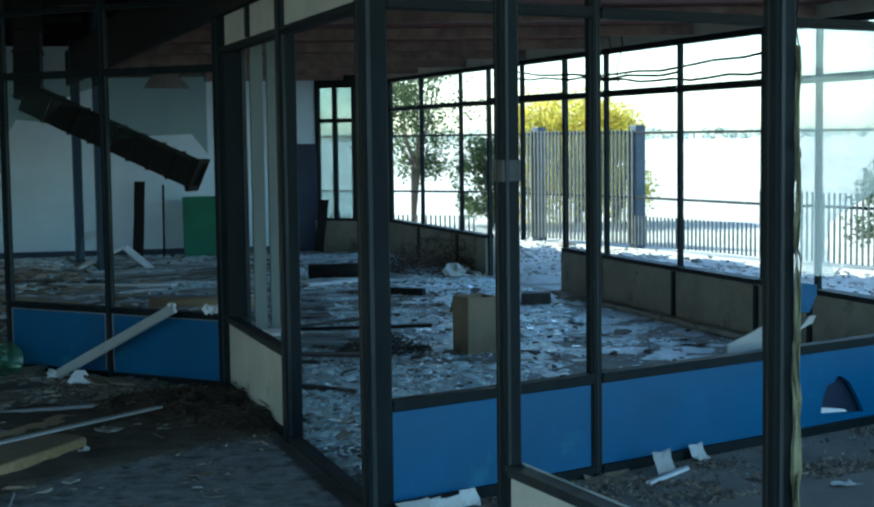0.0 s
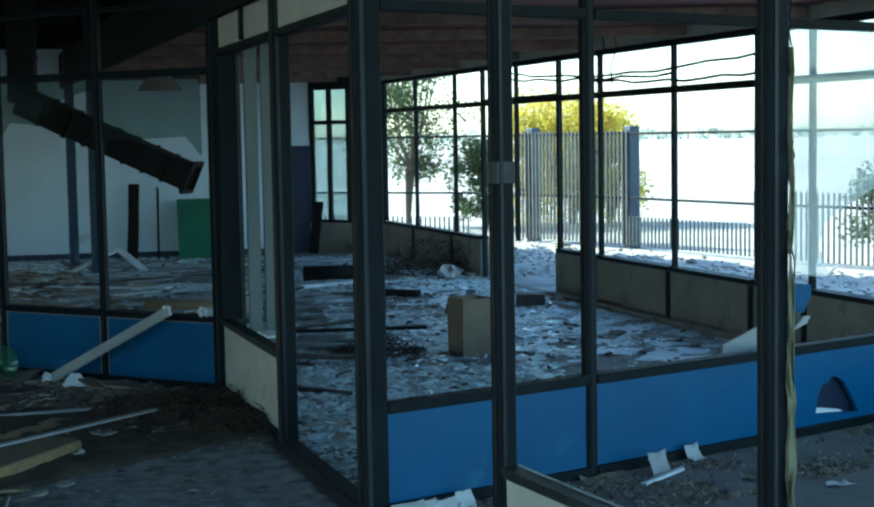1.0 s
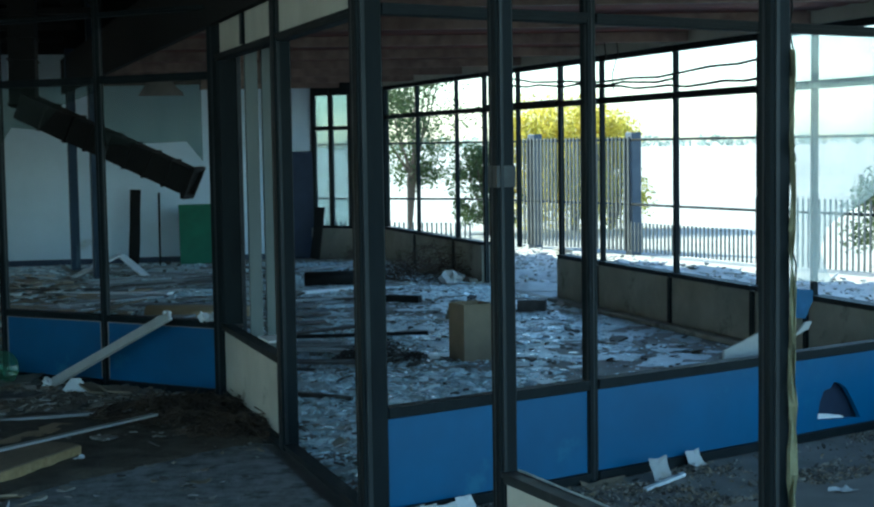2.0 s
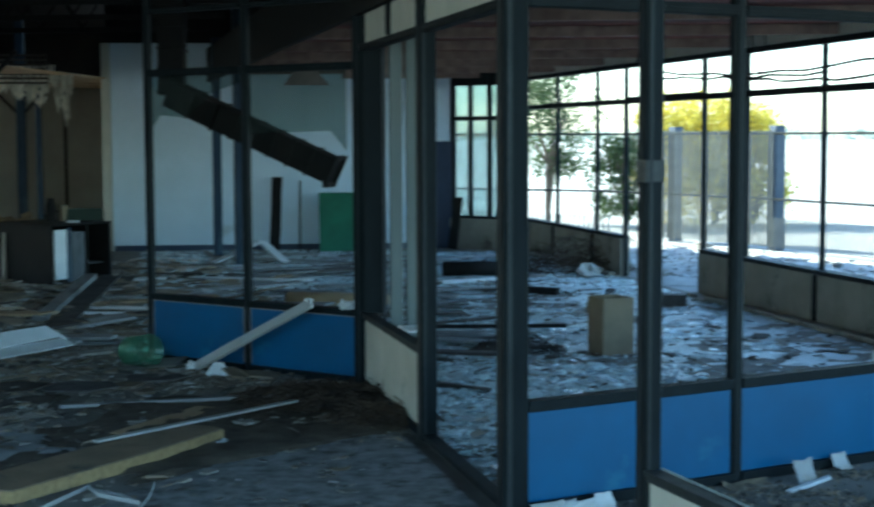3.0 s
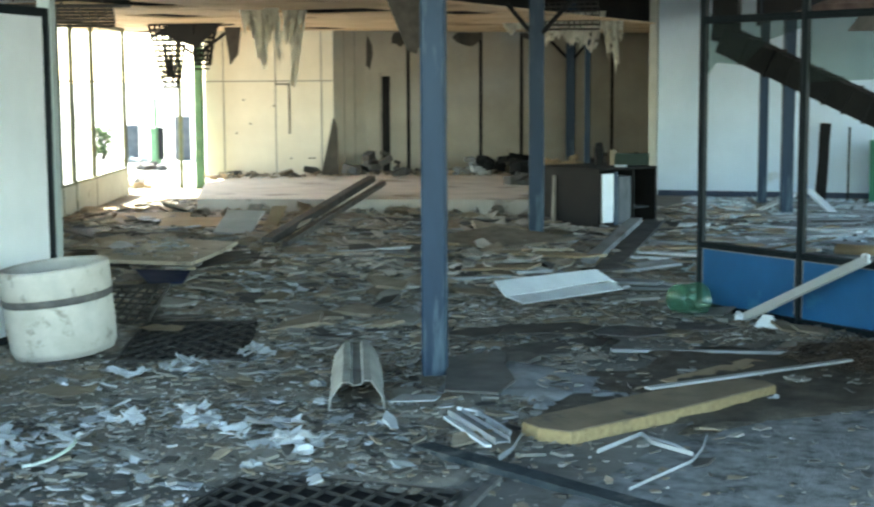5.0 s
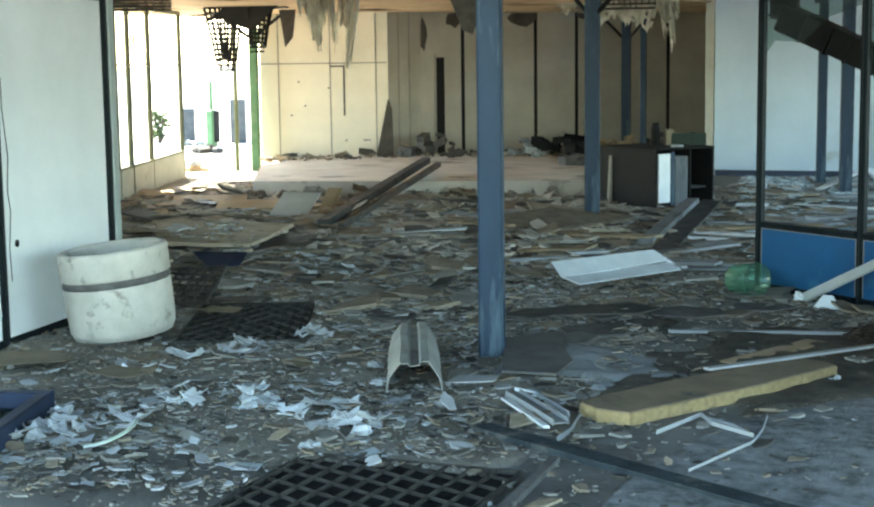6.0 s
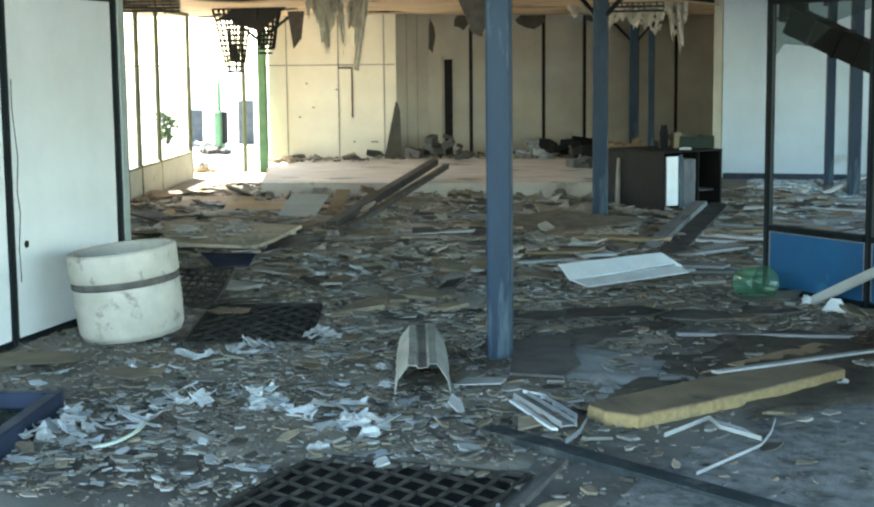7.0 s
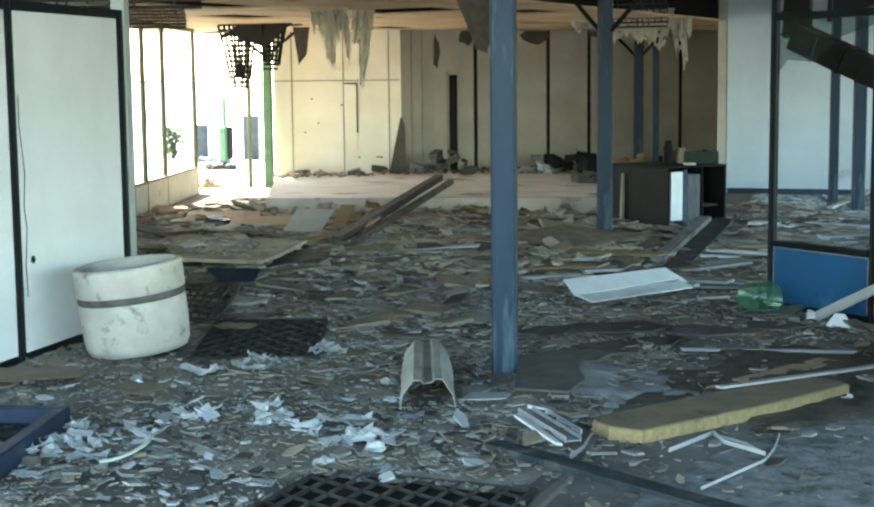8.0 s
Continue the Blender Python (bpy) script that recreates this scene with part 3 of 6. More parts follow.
DUSTPANE = glass("dusty_broken_pane", (0.42, 0.47, 0.45), 0.018, (0.66, 0.72, 0.70), 0.02)
PALEPANE = glass("bleached_dusty_pane", (0.66, 0.78, 0.76), 0.28)


def carton(p, w, dpt, h, turn):
    c = thing("cardboard_box", "open brown cardboard box on the littered floor", "box", pose(p[0], p[1], 0, 0, 0, turn))
    bm = bmesh.new()
    for x0, x1, y0, y1 in ((-w / 2, w / 2, -dpt / 2, -dpt / 2 + 0.008), (-w / 2, w / 2, dpt / 2 - 0.008, dpt / 2), (-w / 2, -w / 2 + 0.008, -dpt / 2 + 0.008, dpt / 2 - 0.008), (w / 2 - 0.008, w / 2, -dpt / 2 + 0.008, dpt / 2 - 0.008)):
        box(bm, x0, x1, y0, y1, 0, h)
    box(bm, -w / 2 + 0.008, w / 2 - 0.008, -dpt / 2 + 0.008, dpt / 2 - 0.008, 0, 0.008)
    c = part("carton", bm, CARD, c)
    part("flap", boxed(-w / 2 + 0.01, w / 2 - 0.01, 0, 0.16, 0, 0.005, m=pose(0, dpt / 2 - 0.01, h + 0.003, -60)), CARD, c)
    part("flap", boxed(0, 0.09, -dpt / 2 + 0.012, dpt / 2 - 0.012, 0, 0.005, m=pose(-w / 2 + 0.012, 0, h + 0.002, 0, 65)), CARD, c)
    return c.parent


carton((0.285, 11.12), 0.26, 0.24, 0.43, 28)


def plank(p, q, w, th, material, label, name="plank", category="plank", z=0.0, z2=None, roll=0, group=""):
    """A board from p to q, lying at height z (z2 at its far end)."""
    z2 = z if z2 is None else z2
    a, b = Vector((p[0], p[1], z)), Vector((q[0], q[1], z2))
    d = (b - a).length
    turn = math.atan2(b.y - a.y, b.x - a.x)
    tilt = math.asin((z2 - z) / d)
    m = Matrix.Translation(a) @ Matrix.Rotation(turn, 4, "Z") @ Matrix.Rotation(-tilt, 4, "Y") @ Matrix.Rotation(radians(roll), 4, "X")
    bm = bmesh.new()
    n = 4
    r = random.Random(int(abs(p[0] * 971 + p[1] * 577) * 10))
    pts = [(d * i / n, -w / 2 * r.uniform(0.94, 1.04)) for i in range(n + 1)] + [(d * i / n + r.uniform(-0.02, 0.03), w / 2 * r.uniform(0.94, 1.04)) for i in range(n, -1, -1)]
    prism(bm, pts, th, "z")
    bmesh.ops.translate(bm, verts=bm.verts[:], vec=(0, 0, th / 2 + 0.002))
    return tagged(part(name, bm, material, m=m), label, category, group)


# leaning board against the far blue partition
plank((-2.63, 10.02), (-1.73, 9.62), 0.075, 0.02, PALEBOARD, "long grey board leaning on the blue partition's sill", z=0.03, z2=0.535, roll=55)
tagged(part("board_offcut", prism(bmesh.new(), [(-0.105, 0.0), (0.09, 0.0), (0.02, 0.105), (-0.045, 0.11)], 0.012), SHEETW, m=pose(-2.40, 9.78, 0.012, -35, 0, 6)), "white off-cut propped at the foot of the leaning board", "board")
for p, k in (((-2.66, 10.0, 0.03), 1), ((-1.76, 9.66, 0.515), 2), ((-1.52, 9.66, 0.505), 3), ((-1.47, 9.62, 0.505), 4)):
    r = random.Random(k)
    bm = bmesh.new()
    bmesh.ops.create_icosphere(bm, subdivisions=2, radius=0.038)
    for v in bm.verts:
        v.co *= r.uniform(0.4, 1.2)
    tagged(part("plaster_lump", bm, SHEETW, m=pose(p[0], p[1], p[2] + 0.02)), "white plaster lump by the blue partition", "plaster", "plaster lumps")

# hanging square duct
def duct(pts, s):
    t = thing("ventilation_duct", "black square ventilation duct hanging down from the roof", "duct", pose(*pts[1]))
    o = Vector(pts[1])
    for i, (a, b) in enumerate(zip(pts, pts[1:])):
        a, b = Vector(a) - o, Vector(b) - o
        d = b - a
        m = Matrix.Translation(a) @ d.to_track_quat("X", "Z").to_matrix().to_4x4()
        L = d.length
        k = max(int(L / 0.18), 1)
        for j in range(k):
            x0, x1 = L * j / k, L * (j + 1) / k
            bm = boxed(x0, x1 - 0.0005, -s / 2, s / 2, -s / 2, s / 2, 0.004)
            box(bm, x1 - 0.016, x1 - 0.0005, -s / 2 - 0.012, s / 2 + 0.012, -s / 2 - 0.012, s / 2 + 0.012)
            part("duct_section", bm, BLACK, t, m=m)
    a, b = Vector(pts[-2]) - o, Vector(pts[-1]) - o
    d = (b - a).normalized()
    m = Matrix.Translation(b) @ d.to_track_quat("X", "Z").to_matrix().to_4x4()
    bm = bmesh.new()
    for y0, y1, z0, z1 in ((-s / 2 - 0.03, s / 2 + 0.03, s / 2 - 0.005, s / 2 + 0.03), (-s / 2 - 0.03, s / 2 + 0.03, -s / 2 - 0.03, -s / 2 + 0.005), (-s / 2 - 0.03, -s / 2 + 0.005, -s / 2 + 0.005, s / 2 - 0.005), (s / 2 - 0.005, s / 2 + 0.03, -s / 2 + 0.005, s / 2 - 0.005)):
        box(bm, 0, 0.03, y0, y1, z0, z1)
    part("flange", bm, BLACK, t, "dull metal flange", m=m)


duct([(-3.52, 12.9, 3.54), (-3.50, 12.75, 2.02), (-3.04, 12.62, 1.81), (-2.03, 12.45, 1.35)], 0.225)

# things against the white wall
tagged(part("navy_board", boxed(-0.21, 0.21, -0.03, 0.0, 0, 1.56, 0.004), NAVY, m=pose(-1.94, 21.50, 0.0, 0, 0, 10)), "tall navy board standing against the back wall", "board")
tagged(part("green_board", boxed(-0.30, 0.44, -0.02, 0.02, 0, 0.86, 0.008), mat("dull_green_laminate", (0.035, 0.14, 0.075), (0.025, 0.10, 0.055), 0.5, 3, 80, 0.05), m=pose(-3.27, 20.75, 0.0, -14, 0, 12)), "dull green board leaning on the white wall", "board")
plank((-4.22, 20.72), (-4.22, 20.98), 0.15, 0.03, BLACK, "dark narrow board leaning on the white wall", z=0.0, z2=1.05)
t = tagged(part("broom_pole", tube(bmesh.new(), [(0, 0, 0), (-0.07, 0.42, 1.0)], 0.016, 8), BLACK, m=pose(-3.84, 20.65, 0)), "thin dark pole leaning on the white wall", "pole")
plank((-1.70, 21.15), (-1.62, 21.36), 0.14, 0.03, BLACK, "black board leaning in the far corner", z=0.0, z2=0.74)

# upright pale metal slats inside the cream partition
SLATGREY = mat("dusty_grey_slat", (0.16, 0.18, 0.17), (0.10, 0.118, 0.112), 0.6, 4, 90, 0.06, stain=(0.10, 0.115, 0.11), stain_at=0.6, stain_scale=6, stretch=(1, 1, 0.1))
sl = thing("blind_slats", "pale metal vertical blind slats hanging behind the cream partition", "blind", pose(-1.10, 9.35, 0))
for i, (x, w) in enumerate(((0.0, 0.085), (0.092, 0.07), (-0.09, 0.025))):
    part("slat", boxed(-w / 2, w / 2, -0.012, 0.012, 0.02, 2.42, 0.004), SLATGREY if i < 2 else MULLION, sl, m=pose(x - 0.03, 0.05 * i, 0, 0, 0, 25))
# Dark panel added to fill the dark gap beside the slats.
part("folded_slats", boxed(-0.25, -0.13, 0.08, 0.11, 0.5, 2.42, 0.006), FRAME, sl, "dark panel added beside the slats")
part("head_track", boxed(-0.16, 0.18, -0.03, 0.16, 2.421, 2.45, 0.004), MULLION, sl)
tagged(part("white_board", boxed(-0.13, 0.13, -0.09, 0.09, 0, 0.012, 0.003), SHEETW, m=pose(-0.92, 8.62, 0.502, 0, 0, -70)), "white board piece lying on the partition's sill", "board")


# broken dusty panes left in the frames
def shard(parent, pts, material, y=0.0, label="dusty remains of a broken pane"):
    ob = part("pane", prism(bmesh.new(), pts, 0.004), material, parent, label)
    return ob


shard(pa, [(0.03, 2.08), (0.90, 2.08), (0.90, 2.02), (0.62, 1.95), (0.38, 1.78), (0.12, 1.80), (0.03, 1.70)], DUSTPANE)
holed = shard(pa, [(0.96, 2.08), (1.83, 2.08), (1.83, 1.55), (1.70, 1.68), (0.96, 1.66)], DUSTPANE)
# Dark patch stands for the dark seen through the pane's broken hole.
ob = part("torn_film", prism(bmesh.new(), [(1.30, 1.99), (1.41, 2.10), (1.50, 2.12), (1.62, 2.13), (1.61, 2.06), (1.65, 2.03), (1.70, 1.98)], 0.003), DARKWOOD, holed, "dark patch put for the broken hole in the pane")
for v in ob.data.vertices:
    v.co.y -= 0.008
shard(pc, [(2.49, 2.19), (3.62, 2.19), (3.62, 1.45), (3.30, 1.30), (3.03, 1.20), (2.94, 1.15), (2.89, 1.03), (2.94, 0.92), (3.00, 0.85), (2.67, 0.88), (2.49, 0.93)], PALEPANE)
shard(pc, [(3.68, 2.19), (4.3, 2.19), (4.3, 1.2), (4.05, 1.5), (3.9, 1.02), (3.68, 1.10)], PALEPANE)
CORNERPANE = glass("grimy_corner_pane", (0.40, 0.50, 0.54), 0.28, (0.56, 0.67, 0.70))
for x0, x1 in ((0.06, 0.30), (0.36, 0.63), (0.69, 0.92), (0.98, 1.20)):
    part("pane", boxed(x0, x1, -0.003, 0.003, 0.48, 2.36), CORNERPANE, wc, "grimy window pane")


# heaps of twigs and brush
def brush(p, rad, h, n, material, label, seed, name="brush_heap"):
    t = np.random.RandomState(seed)
    bm = bmesh.new()
    for i in range(n):
        a, q = t.uniform(0, 6.28), rad * math.sqrt(t.uniform())
        x, y = q * math.cos(a), q * math.sin(a) * 0.7
        z = h * (1 - (q / rad) ** 2) * t.uniform(0.0, 1)
        d = Vector((t.normal(), t.normal(), t.normal() * 0.35)).normalized() * t.uniform(0.03, 0.09) * (0.5 + rad)
        c = Vector((x, y, max(z, 0.012)))
        p0, p1 = c - d, c + d
        p0.z, p1.z = max(p0.z, 0.004), max(p1.z, 0.004)
        tube(bm, [p0, (p0 + p1) / 2 + Vector((0, 0, 0.02)), p1], 0.0035, 3)
    return tagged(part(name, bm, material, m=pose(p[0], p[1], 0)), label, "debris", kind="stuff")


brush((0.02, 17.9), 0.75, 0.45, 900, BROWN, "brown dry brush heaped by the window parapet", 4)
brush((-0.42, 11.15), 0.36, 0.15, 350, DARKWOOD, "dark heap of rubbish on the room's floor", 5)
brush((-1.50, 8.98), 0.62, 0.10, 1500, BROWN, "brown dry brush swept into the partition's corner", 6)
brush((-1.11, 8.33), 0.34, 0.12, 500, BROWN, "brown dry brush at the cream panel's foot", 16)

# odds and ends on the room's floor
plank((-1.20, 12.24), (-0.05, 12.37), 0.035, 0.03, BLACK, "long black rail lying across the room's floor", "floor_rail", "rail", z=0.03)
plank((-0.93, 9.59), (-0.52, 9.33), 0.045, 0.03, DARKWOOD, "dark rail lying inside the doorway", "floor_rail", "rail")
tagged(part("carpet_roll", tube(bmesh.new(), [(0, 0, 0.09), (0.9, 0.18, 0.09)], 0.085, 14), BLACK, m=pose(-1.5, 17.1, 0), smooth=True), "dark carpet roll lying on the room's floor", "carpet roll")
plank((-1.45, 16.3), (-0.6, 16.9), 0.12, 0.03, SHEETW, "white strip lying beside the carpet roll", "strip", "strip")
plank((-0.48, 15.34), (-0.14, 15.19), 0.10, 0.07, BLACK, "short black block on the room's floor", "block", "block")
plank((0.82, 14.31), (1.09, 14.28), 0.2, 0.11, DARKWOOD, "dark flat box beside the doorway", "flat_box", "box")
tagged(part("log_roll", tube(bmesh.new(), [(0, 0, 0.08), (0.5, -0.03, 0.085), (1.0, 0.0, 0.08)], [0.075, 0.08, 0.07], 12), TANWOOD, m=pose(-2.72, 13.9, 0, 0, 0, -8), smooth=True), "rolled tan matting lying behind the blue partition", "roll")
rng = random.Random(11)
for i in range(60):
    x, y = rng.uniform(-5.8, -1.7), rng.uniform(11.2, 19.8)
    a, L = rng.uniform(-0.5, 0.5), rng.uniform(0.5, 2.0)
    plank((x, y), (x + L * math.cos(a), y + L * math.sin(a)), rng.uniform(0.06, 0.22), 0.02, rng.choice((GREYWOOD, GREYWOOD, SHEETW, DARKWOOD)), "loose grey board lying on the littered floor", "loose_board", "board", z=rng.uniform(0, 0.03), z2=rng.uniform(0.0, 0.08), group="boards strewn over the floor")
# pale boards propped into a little tent before the white wall
plank((-4.55, 18.5), (-4.05, 19.0), 0.12, 0.02, SHEETW, "pale board propped up on the rubble", "loose_board", "board", z=0.02, z2=0.26)
plank((-3.65, 18.6), (-4.05, 19.0), 0.12, 0.02, SHEETW, "pale board propped up on the rubble", "loose_board", "board", z=0.02, z2=0.26)

# cables sagging along the window heads
CABLE = BLACK
for k, (x0, x1, z0, z1, sag) in enumerate(((5.0, 10.4, 2.33, 2.25, 0.10), (5.2, 9.0, 2.25, 2.14, 0.02), (7.2, 10.8, 2.17, 2.10, 0.05))):
    m = along(WP, WQ)[0]
    pts = [m @ Vector((x0 + (x1 - x0) * i / 12, -0.25 - 0.05 * k, z0 + (z1 - z0) * i / 12 - sag * math.sin(math.pi * i / 12) + 0.012 * math.sin(i * 2.1 + k))) for i in range(13)]
    tagged(part("loose_cable", tube(bmesh.new(), pts, 0.011, 6), CABLE), "black cable sagging along the window heads", "cable", "cables under the ceiling")
for x, y in ((1.55, 13.2), (1.62, 12.9), (0.55, 12.5)):
    tagged(part("hanging_wire", tube(bmesh.new(), [(x, y, 2.56), (x + 0.02, y, 2.40), (x - 0.03, y + 0.02, 2.22), (x - 0.02, y, 2.08)], 0.006, 5), CABLE), "thin wire hanging from the ceiling", "wire", "wires hanging from the ceiling")

# things by the near blue partition
def rag(pts, material, name, label, category="rag", th=0.006):
    """Ragged vertical strip through (x, y, z, half width) stations, facing the room's front."""
    bm = bmesh.new()
    r = random.Random(len(pts) * 7 + int(pts[0][2] * 31))
    rows = []
    for x, y, z, w in pts:
        rows.append([bm.verts.new((x + s * w + r.uniform(-0.2, 0.2) * w, y + r.uniform(-0.02, 0.02), z)) for s in (-1, -0.3, 0.4, 1)])
    for a, b in zip(rows, rows[1:]):
        for k in range(3):
            bm.faces.new((a[k], a[k + 1], b[k + 1], b[k]))
    ob = part(name, bm, material, smooth=False)
    sol = ob.modifiers.new("thickness", "SOLIDIFY")
    sol.thickness = th
    return tagged(ob, label, category)


FOAMY = mat("yellowed_insulation", (0.27, 0.26, 0.15), (0.17, 0.165, 0.10), 0.9, 14, 70, 0.7, stain=(0.16, 0.15, 0.10), stain_scale=9)
pts = [(0.914 + 0.003 * math.sin(i * 1.3), 3.72, 1.86 - i * 0.06, 0.003 + 0.0035 * abs(math.sin(i * 2.3 + 1)) + 0.0002 * i + (0.003 if 14 < i < 19 or i > 24 else 0)) for i in range(29)]
rag(pts, FOAMY, "torn_netting", "torn yellowed netting clinging to the steel post", "netting", 0.003)
for k in range(3):
    pts = [(0.912 + 0.016 * math.sin(i * 0.9 + k * 2) * (i / 12) + 0.006 * math.sin(i * 2.7 + k), 3.735, 2.02 - 0.05 * k - i * 0.055) for i in range(9 + 2 * k)]
    tagged(part("loose_wire", tube(bmesh.new(), pts, 0.0022, 5), BLACK), "thin dark wire dangling beside the steel post", "wire", "wires at the steel post")
RAGC = along((-0.27, 6.30), (3.35, 8.82))[0]
tagged(part("blue_rag", prism(bmesh.new(), [(2.66, 0.84), (2.82, 0.82), (2.82, 0.76), (2.76, 0.67), (2.67, 0.68)], 0.02), mat("faded_blue_cloth", (0.03, 0.10, 0.21), (0.02, 0.07, 0.15), 0.8, 9, 60, 0.3), m=RAGC), "faded blue rag hanging over the partition's sill", "rag")
tagged(part("pale_scrap", prism(bmesh.new(), [(2.68, 0.58), (2.79, 0.61), (2.82, 0.65), (2.77, 0.65)], 0.012), PALEBOARD, m=RAGC), "pale scrap of board below the blue rag", "scrap")
tagged(part("white_wedge", prism(bmesh.new(), [(0.32, 0), (0.66, 0), (0.66, 0.60), (0.52, 0.555), (0.32, 0.50)], 0.015), PALEBOARD, m=pose(1.30, 7.72, 0.0, 0, 0, 34)), "white wedge of broken board behind the blue panel", "board")

# ---- hall: wall details ----
def seams(w, p, q, xs, z0, z1, material, width=0.03, off=-0.006, name="seam"):
    """Cover strips up a wall, each a part of it."""
    for x in xs:
        part(name, boxed(x - width / 2, x + width / 2, off, -0.0005, z0, z1), material, w)


THIN = mat("grey_cover_strip", (0.30, 0.28, 0.23), (0.22, 0.20, 0.17), 0.6, 5, 60, 0.1)
seams(far_cream, 0, 0, (0.30, 1.13, 1.86), 0.2, 2.46, THIN, 0.02)
part("rail", boxed(0.02, 2.03, -0.010, -0.0006, 1.67, 1.69), THIN, far_cream)
part("door_edge", boxed(1.13, 1.36, -0.012, -0.0012, 1.62, 1.645), DARKWOOD, far_cream)
part("door_edge", boxed(1.335, 1.36, -0.014, -0.0014, 0.85, 1.619), DARKWOOD, far_cream)
for x, z in ((0.62, 1.38), (0.72, 1.0), (0.50, 0.85), (1.1, 1.28), (1.37, 0.45), (1.66, 0.45), (1.70, 0.45), (1.74, 0.45)):
    part("fixing", boxed(x - 0.015, x + 0.015, -0.012, -0.0016, z, z + 0.022), DARKWOOD, far_cream)
seams(far_grey, 0, 0, (0.72, 2.0, 2.74, 4.45), 0.2, 2.46, DARK, 0.06)
seams(wall_corner, 0, 0, (0.2, 0.4), 0.2, 2.46, THIN, 0.02)
# Black panel laid on the wall stands for a dark door opening.
part("doorway", boxed(0.26, 0.40, -0.012, -0.0012, 0.2, 1.75), BLACK, far_grey, "black panel for a dark door opening")
part("frame", boxed(0.22, 0.258, -0.02, -0.0008, 0.2, 1.8), THIN, far_grey)
PEEL = mat("bare_board_backing", (0.085, 0.075, 0.06), (0.055, 0.048, 0.04), 0.85, 5, 60, 0.3)
r = random.Random(7)
for x, z, w, h in ((0.55, 2.36, 0.3, 0.2), (1.75, 2.38, 0.5, 0.28), (2.9, 2.42, 0.3, 0.12), (0.05, 2.1, 0.12, 0.4)):
    pts = [(x + math.cos(a * 0.628) * w * r.uniform(0.35, 0.6), z + math.sin(a * 0.628) * h * r.uniform(0.4, 0.8)) for a in range(10)]
    pts = [(a, min(b, 2.455)) for a, b in pts]
    bm = prism(bmesh.new(), pts, 0.006)
    bmesh.ops.translate(bm, verts=bm.verts[:], vec=(0, -0.005, 0))
    part("peeled_patch", bm, PEEL, far_grey, "dark patch where the facing has peeled")
WALLBASE = mat("dark_blue_skirting", (0.03, 0.045, 0.075), (0.05, 0.06, 0.09), 0.5, 6, 80, 0.1)
part("skirting", boxed(0.02, 4.9, -0.02, -0.001, 0, 0.08), WALLBASE, wall_back)
bm = bmesh.new()
tube(bm, [(1.40, 0.029, 1.62), (1.405, 0.029, 1.45), (1.36, 0.029, 1.15), (1.385, 0.029, 0.95), (1.36, 0.029, 0.82), (1.39, 0.029, 0.60), (1.38, 0.029, 0.40)], 0.0028, 5)
part("loose_wire", bm, BLACK, pl)
part("socket_hole", tube(bmesh.new(), [(1.30, 0.0255, 0.62), (1.30, 0.030, 0.62)], 0.024, 10), BLACK, pl)

# ---- concrete ring ----
CONC = mat("stained_cast_concrete", (0.54, 0.50, 0.43), (0.42, 0.39, 0.33), 0.85, 5, 70, 0.4, stain=(0.25, 0.22, 0.18), stain_at=0.57, stain_scale=7)
CONC_D = mat("dark_rough_grey", (0.13, 0.12, 0.11), (0.08, 0.075, 0.07), 0.9, 12, 60, 0.6)


def lathe(bm, prof, seg=40):
    rings = [[bm.verts.new((r_ * math.cos(k * 2 * math.pi / seg), r_ * math.sin(k * 2 * math.pi / seg), z)) for k in range(seg)] for r_, z in prof]
    for a, b in zip(rings, rings[1:]):
        for k in range(seg):
            bm.faces.new((a[k], a[(k + 1) % seg], b[(k + 1) % seg], b[k]))
    return bm


ring = thing("concrete_ring", "pale stained concrete well ring with a dark groove band", "concrete ring", Matrix.Translation((-6.11, 7.09, 0.03)) @ Matrix.Rotation(radians(-6), 4, Vector((-0.65, 0.76, 0))) @ Matrix.Scale(0.95, 4))
part("lower_ring", lathe(bmesh.new(), [(0.27, 0.0), (0.315, 0.012), (0.338, 0.06), (0.347, 0.20), (0.347, 0.345), (0.342, 0.352), (0.29, 0.352), (0.29, 0.05), (0.27, 0.0)]), CONC, ring, smooth=True)
# Groove round the ring is drawn as a dark band, not cut in.
part("band", lathe(bmesh.new(), [(0.29, 0.352), (0.345, 0.352), (0.350, 0.362), (0.349, 0.39), (0.344, 0.397), (0.29, 0.397), (0.29, 0.352)]), CONC_D, ring, "dark band drawn for the ring's groove", smooth=True)
part("upper_ring", lathe(bmesh.new(), [(0.29, 0.397), (0.344, 0.397), (0.352, 0.405), (0.354, 0.56), (0.348, 0.578), (0.336, 0.582), (0.306, 0.578), (0.30, 0.56), (0.29, 0.397)]), CONC, ring, smooth=True)
part("inner_floor", lathe(bmesh.new(), [(0.001, 0.02), (0.285, 0.02), (0.285, 0.04), (0.001, 0.04)]), CONC_D, ring)

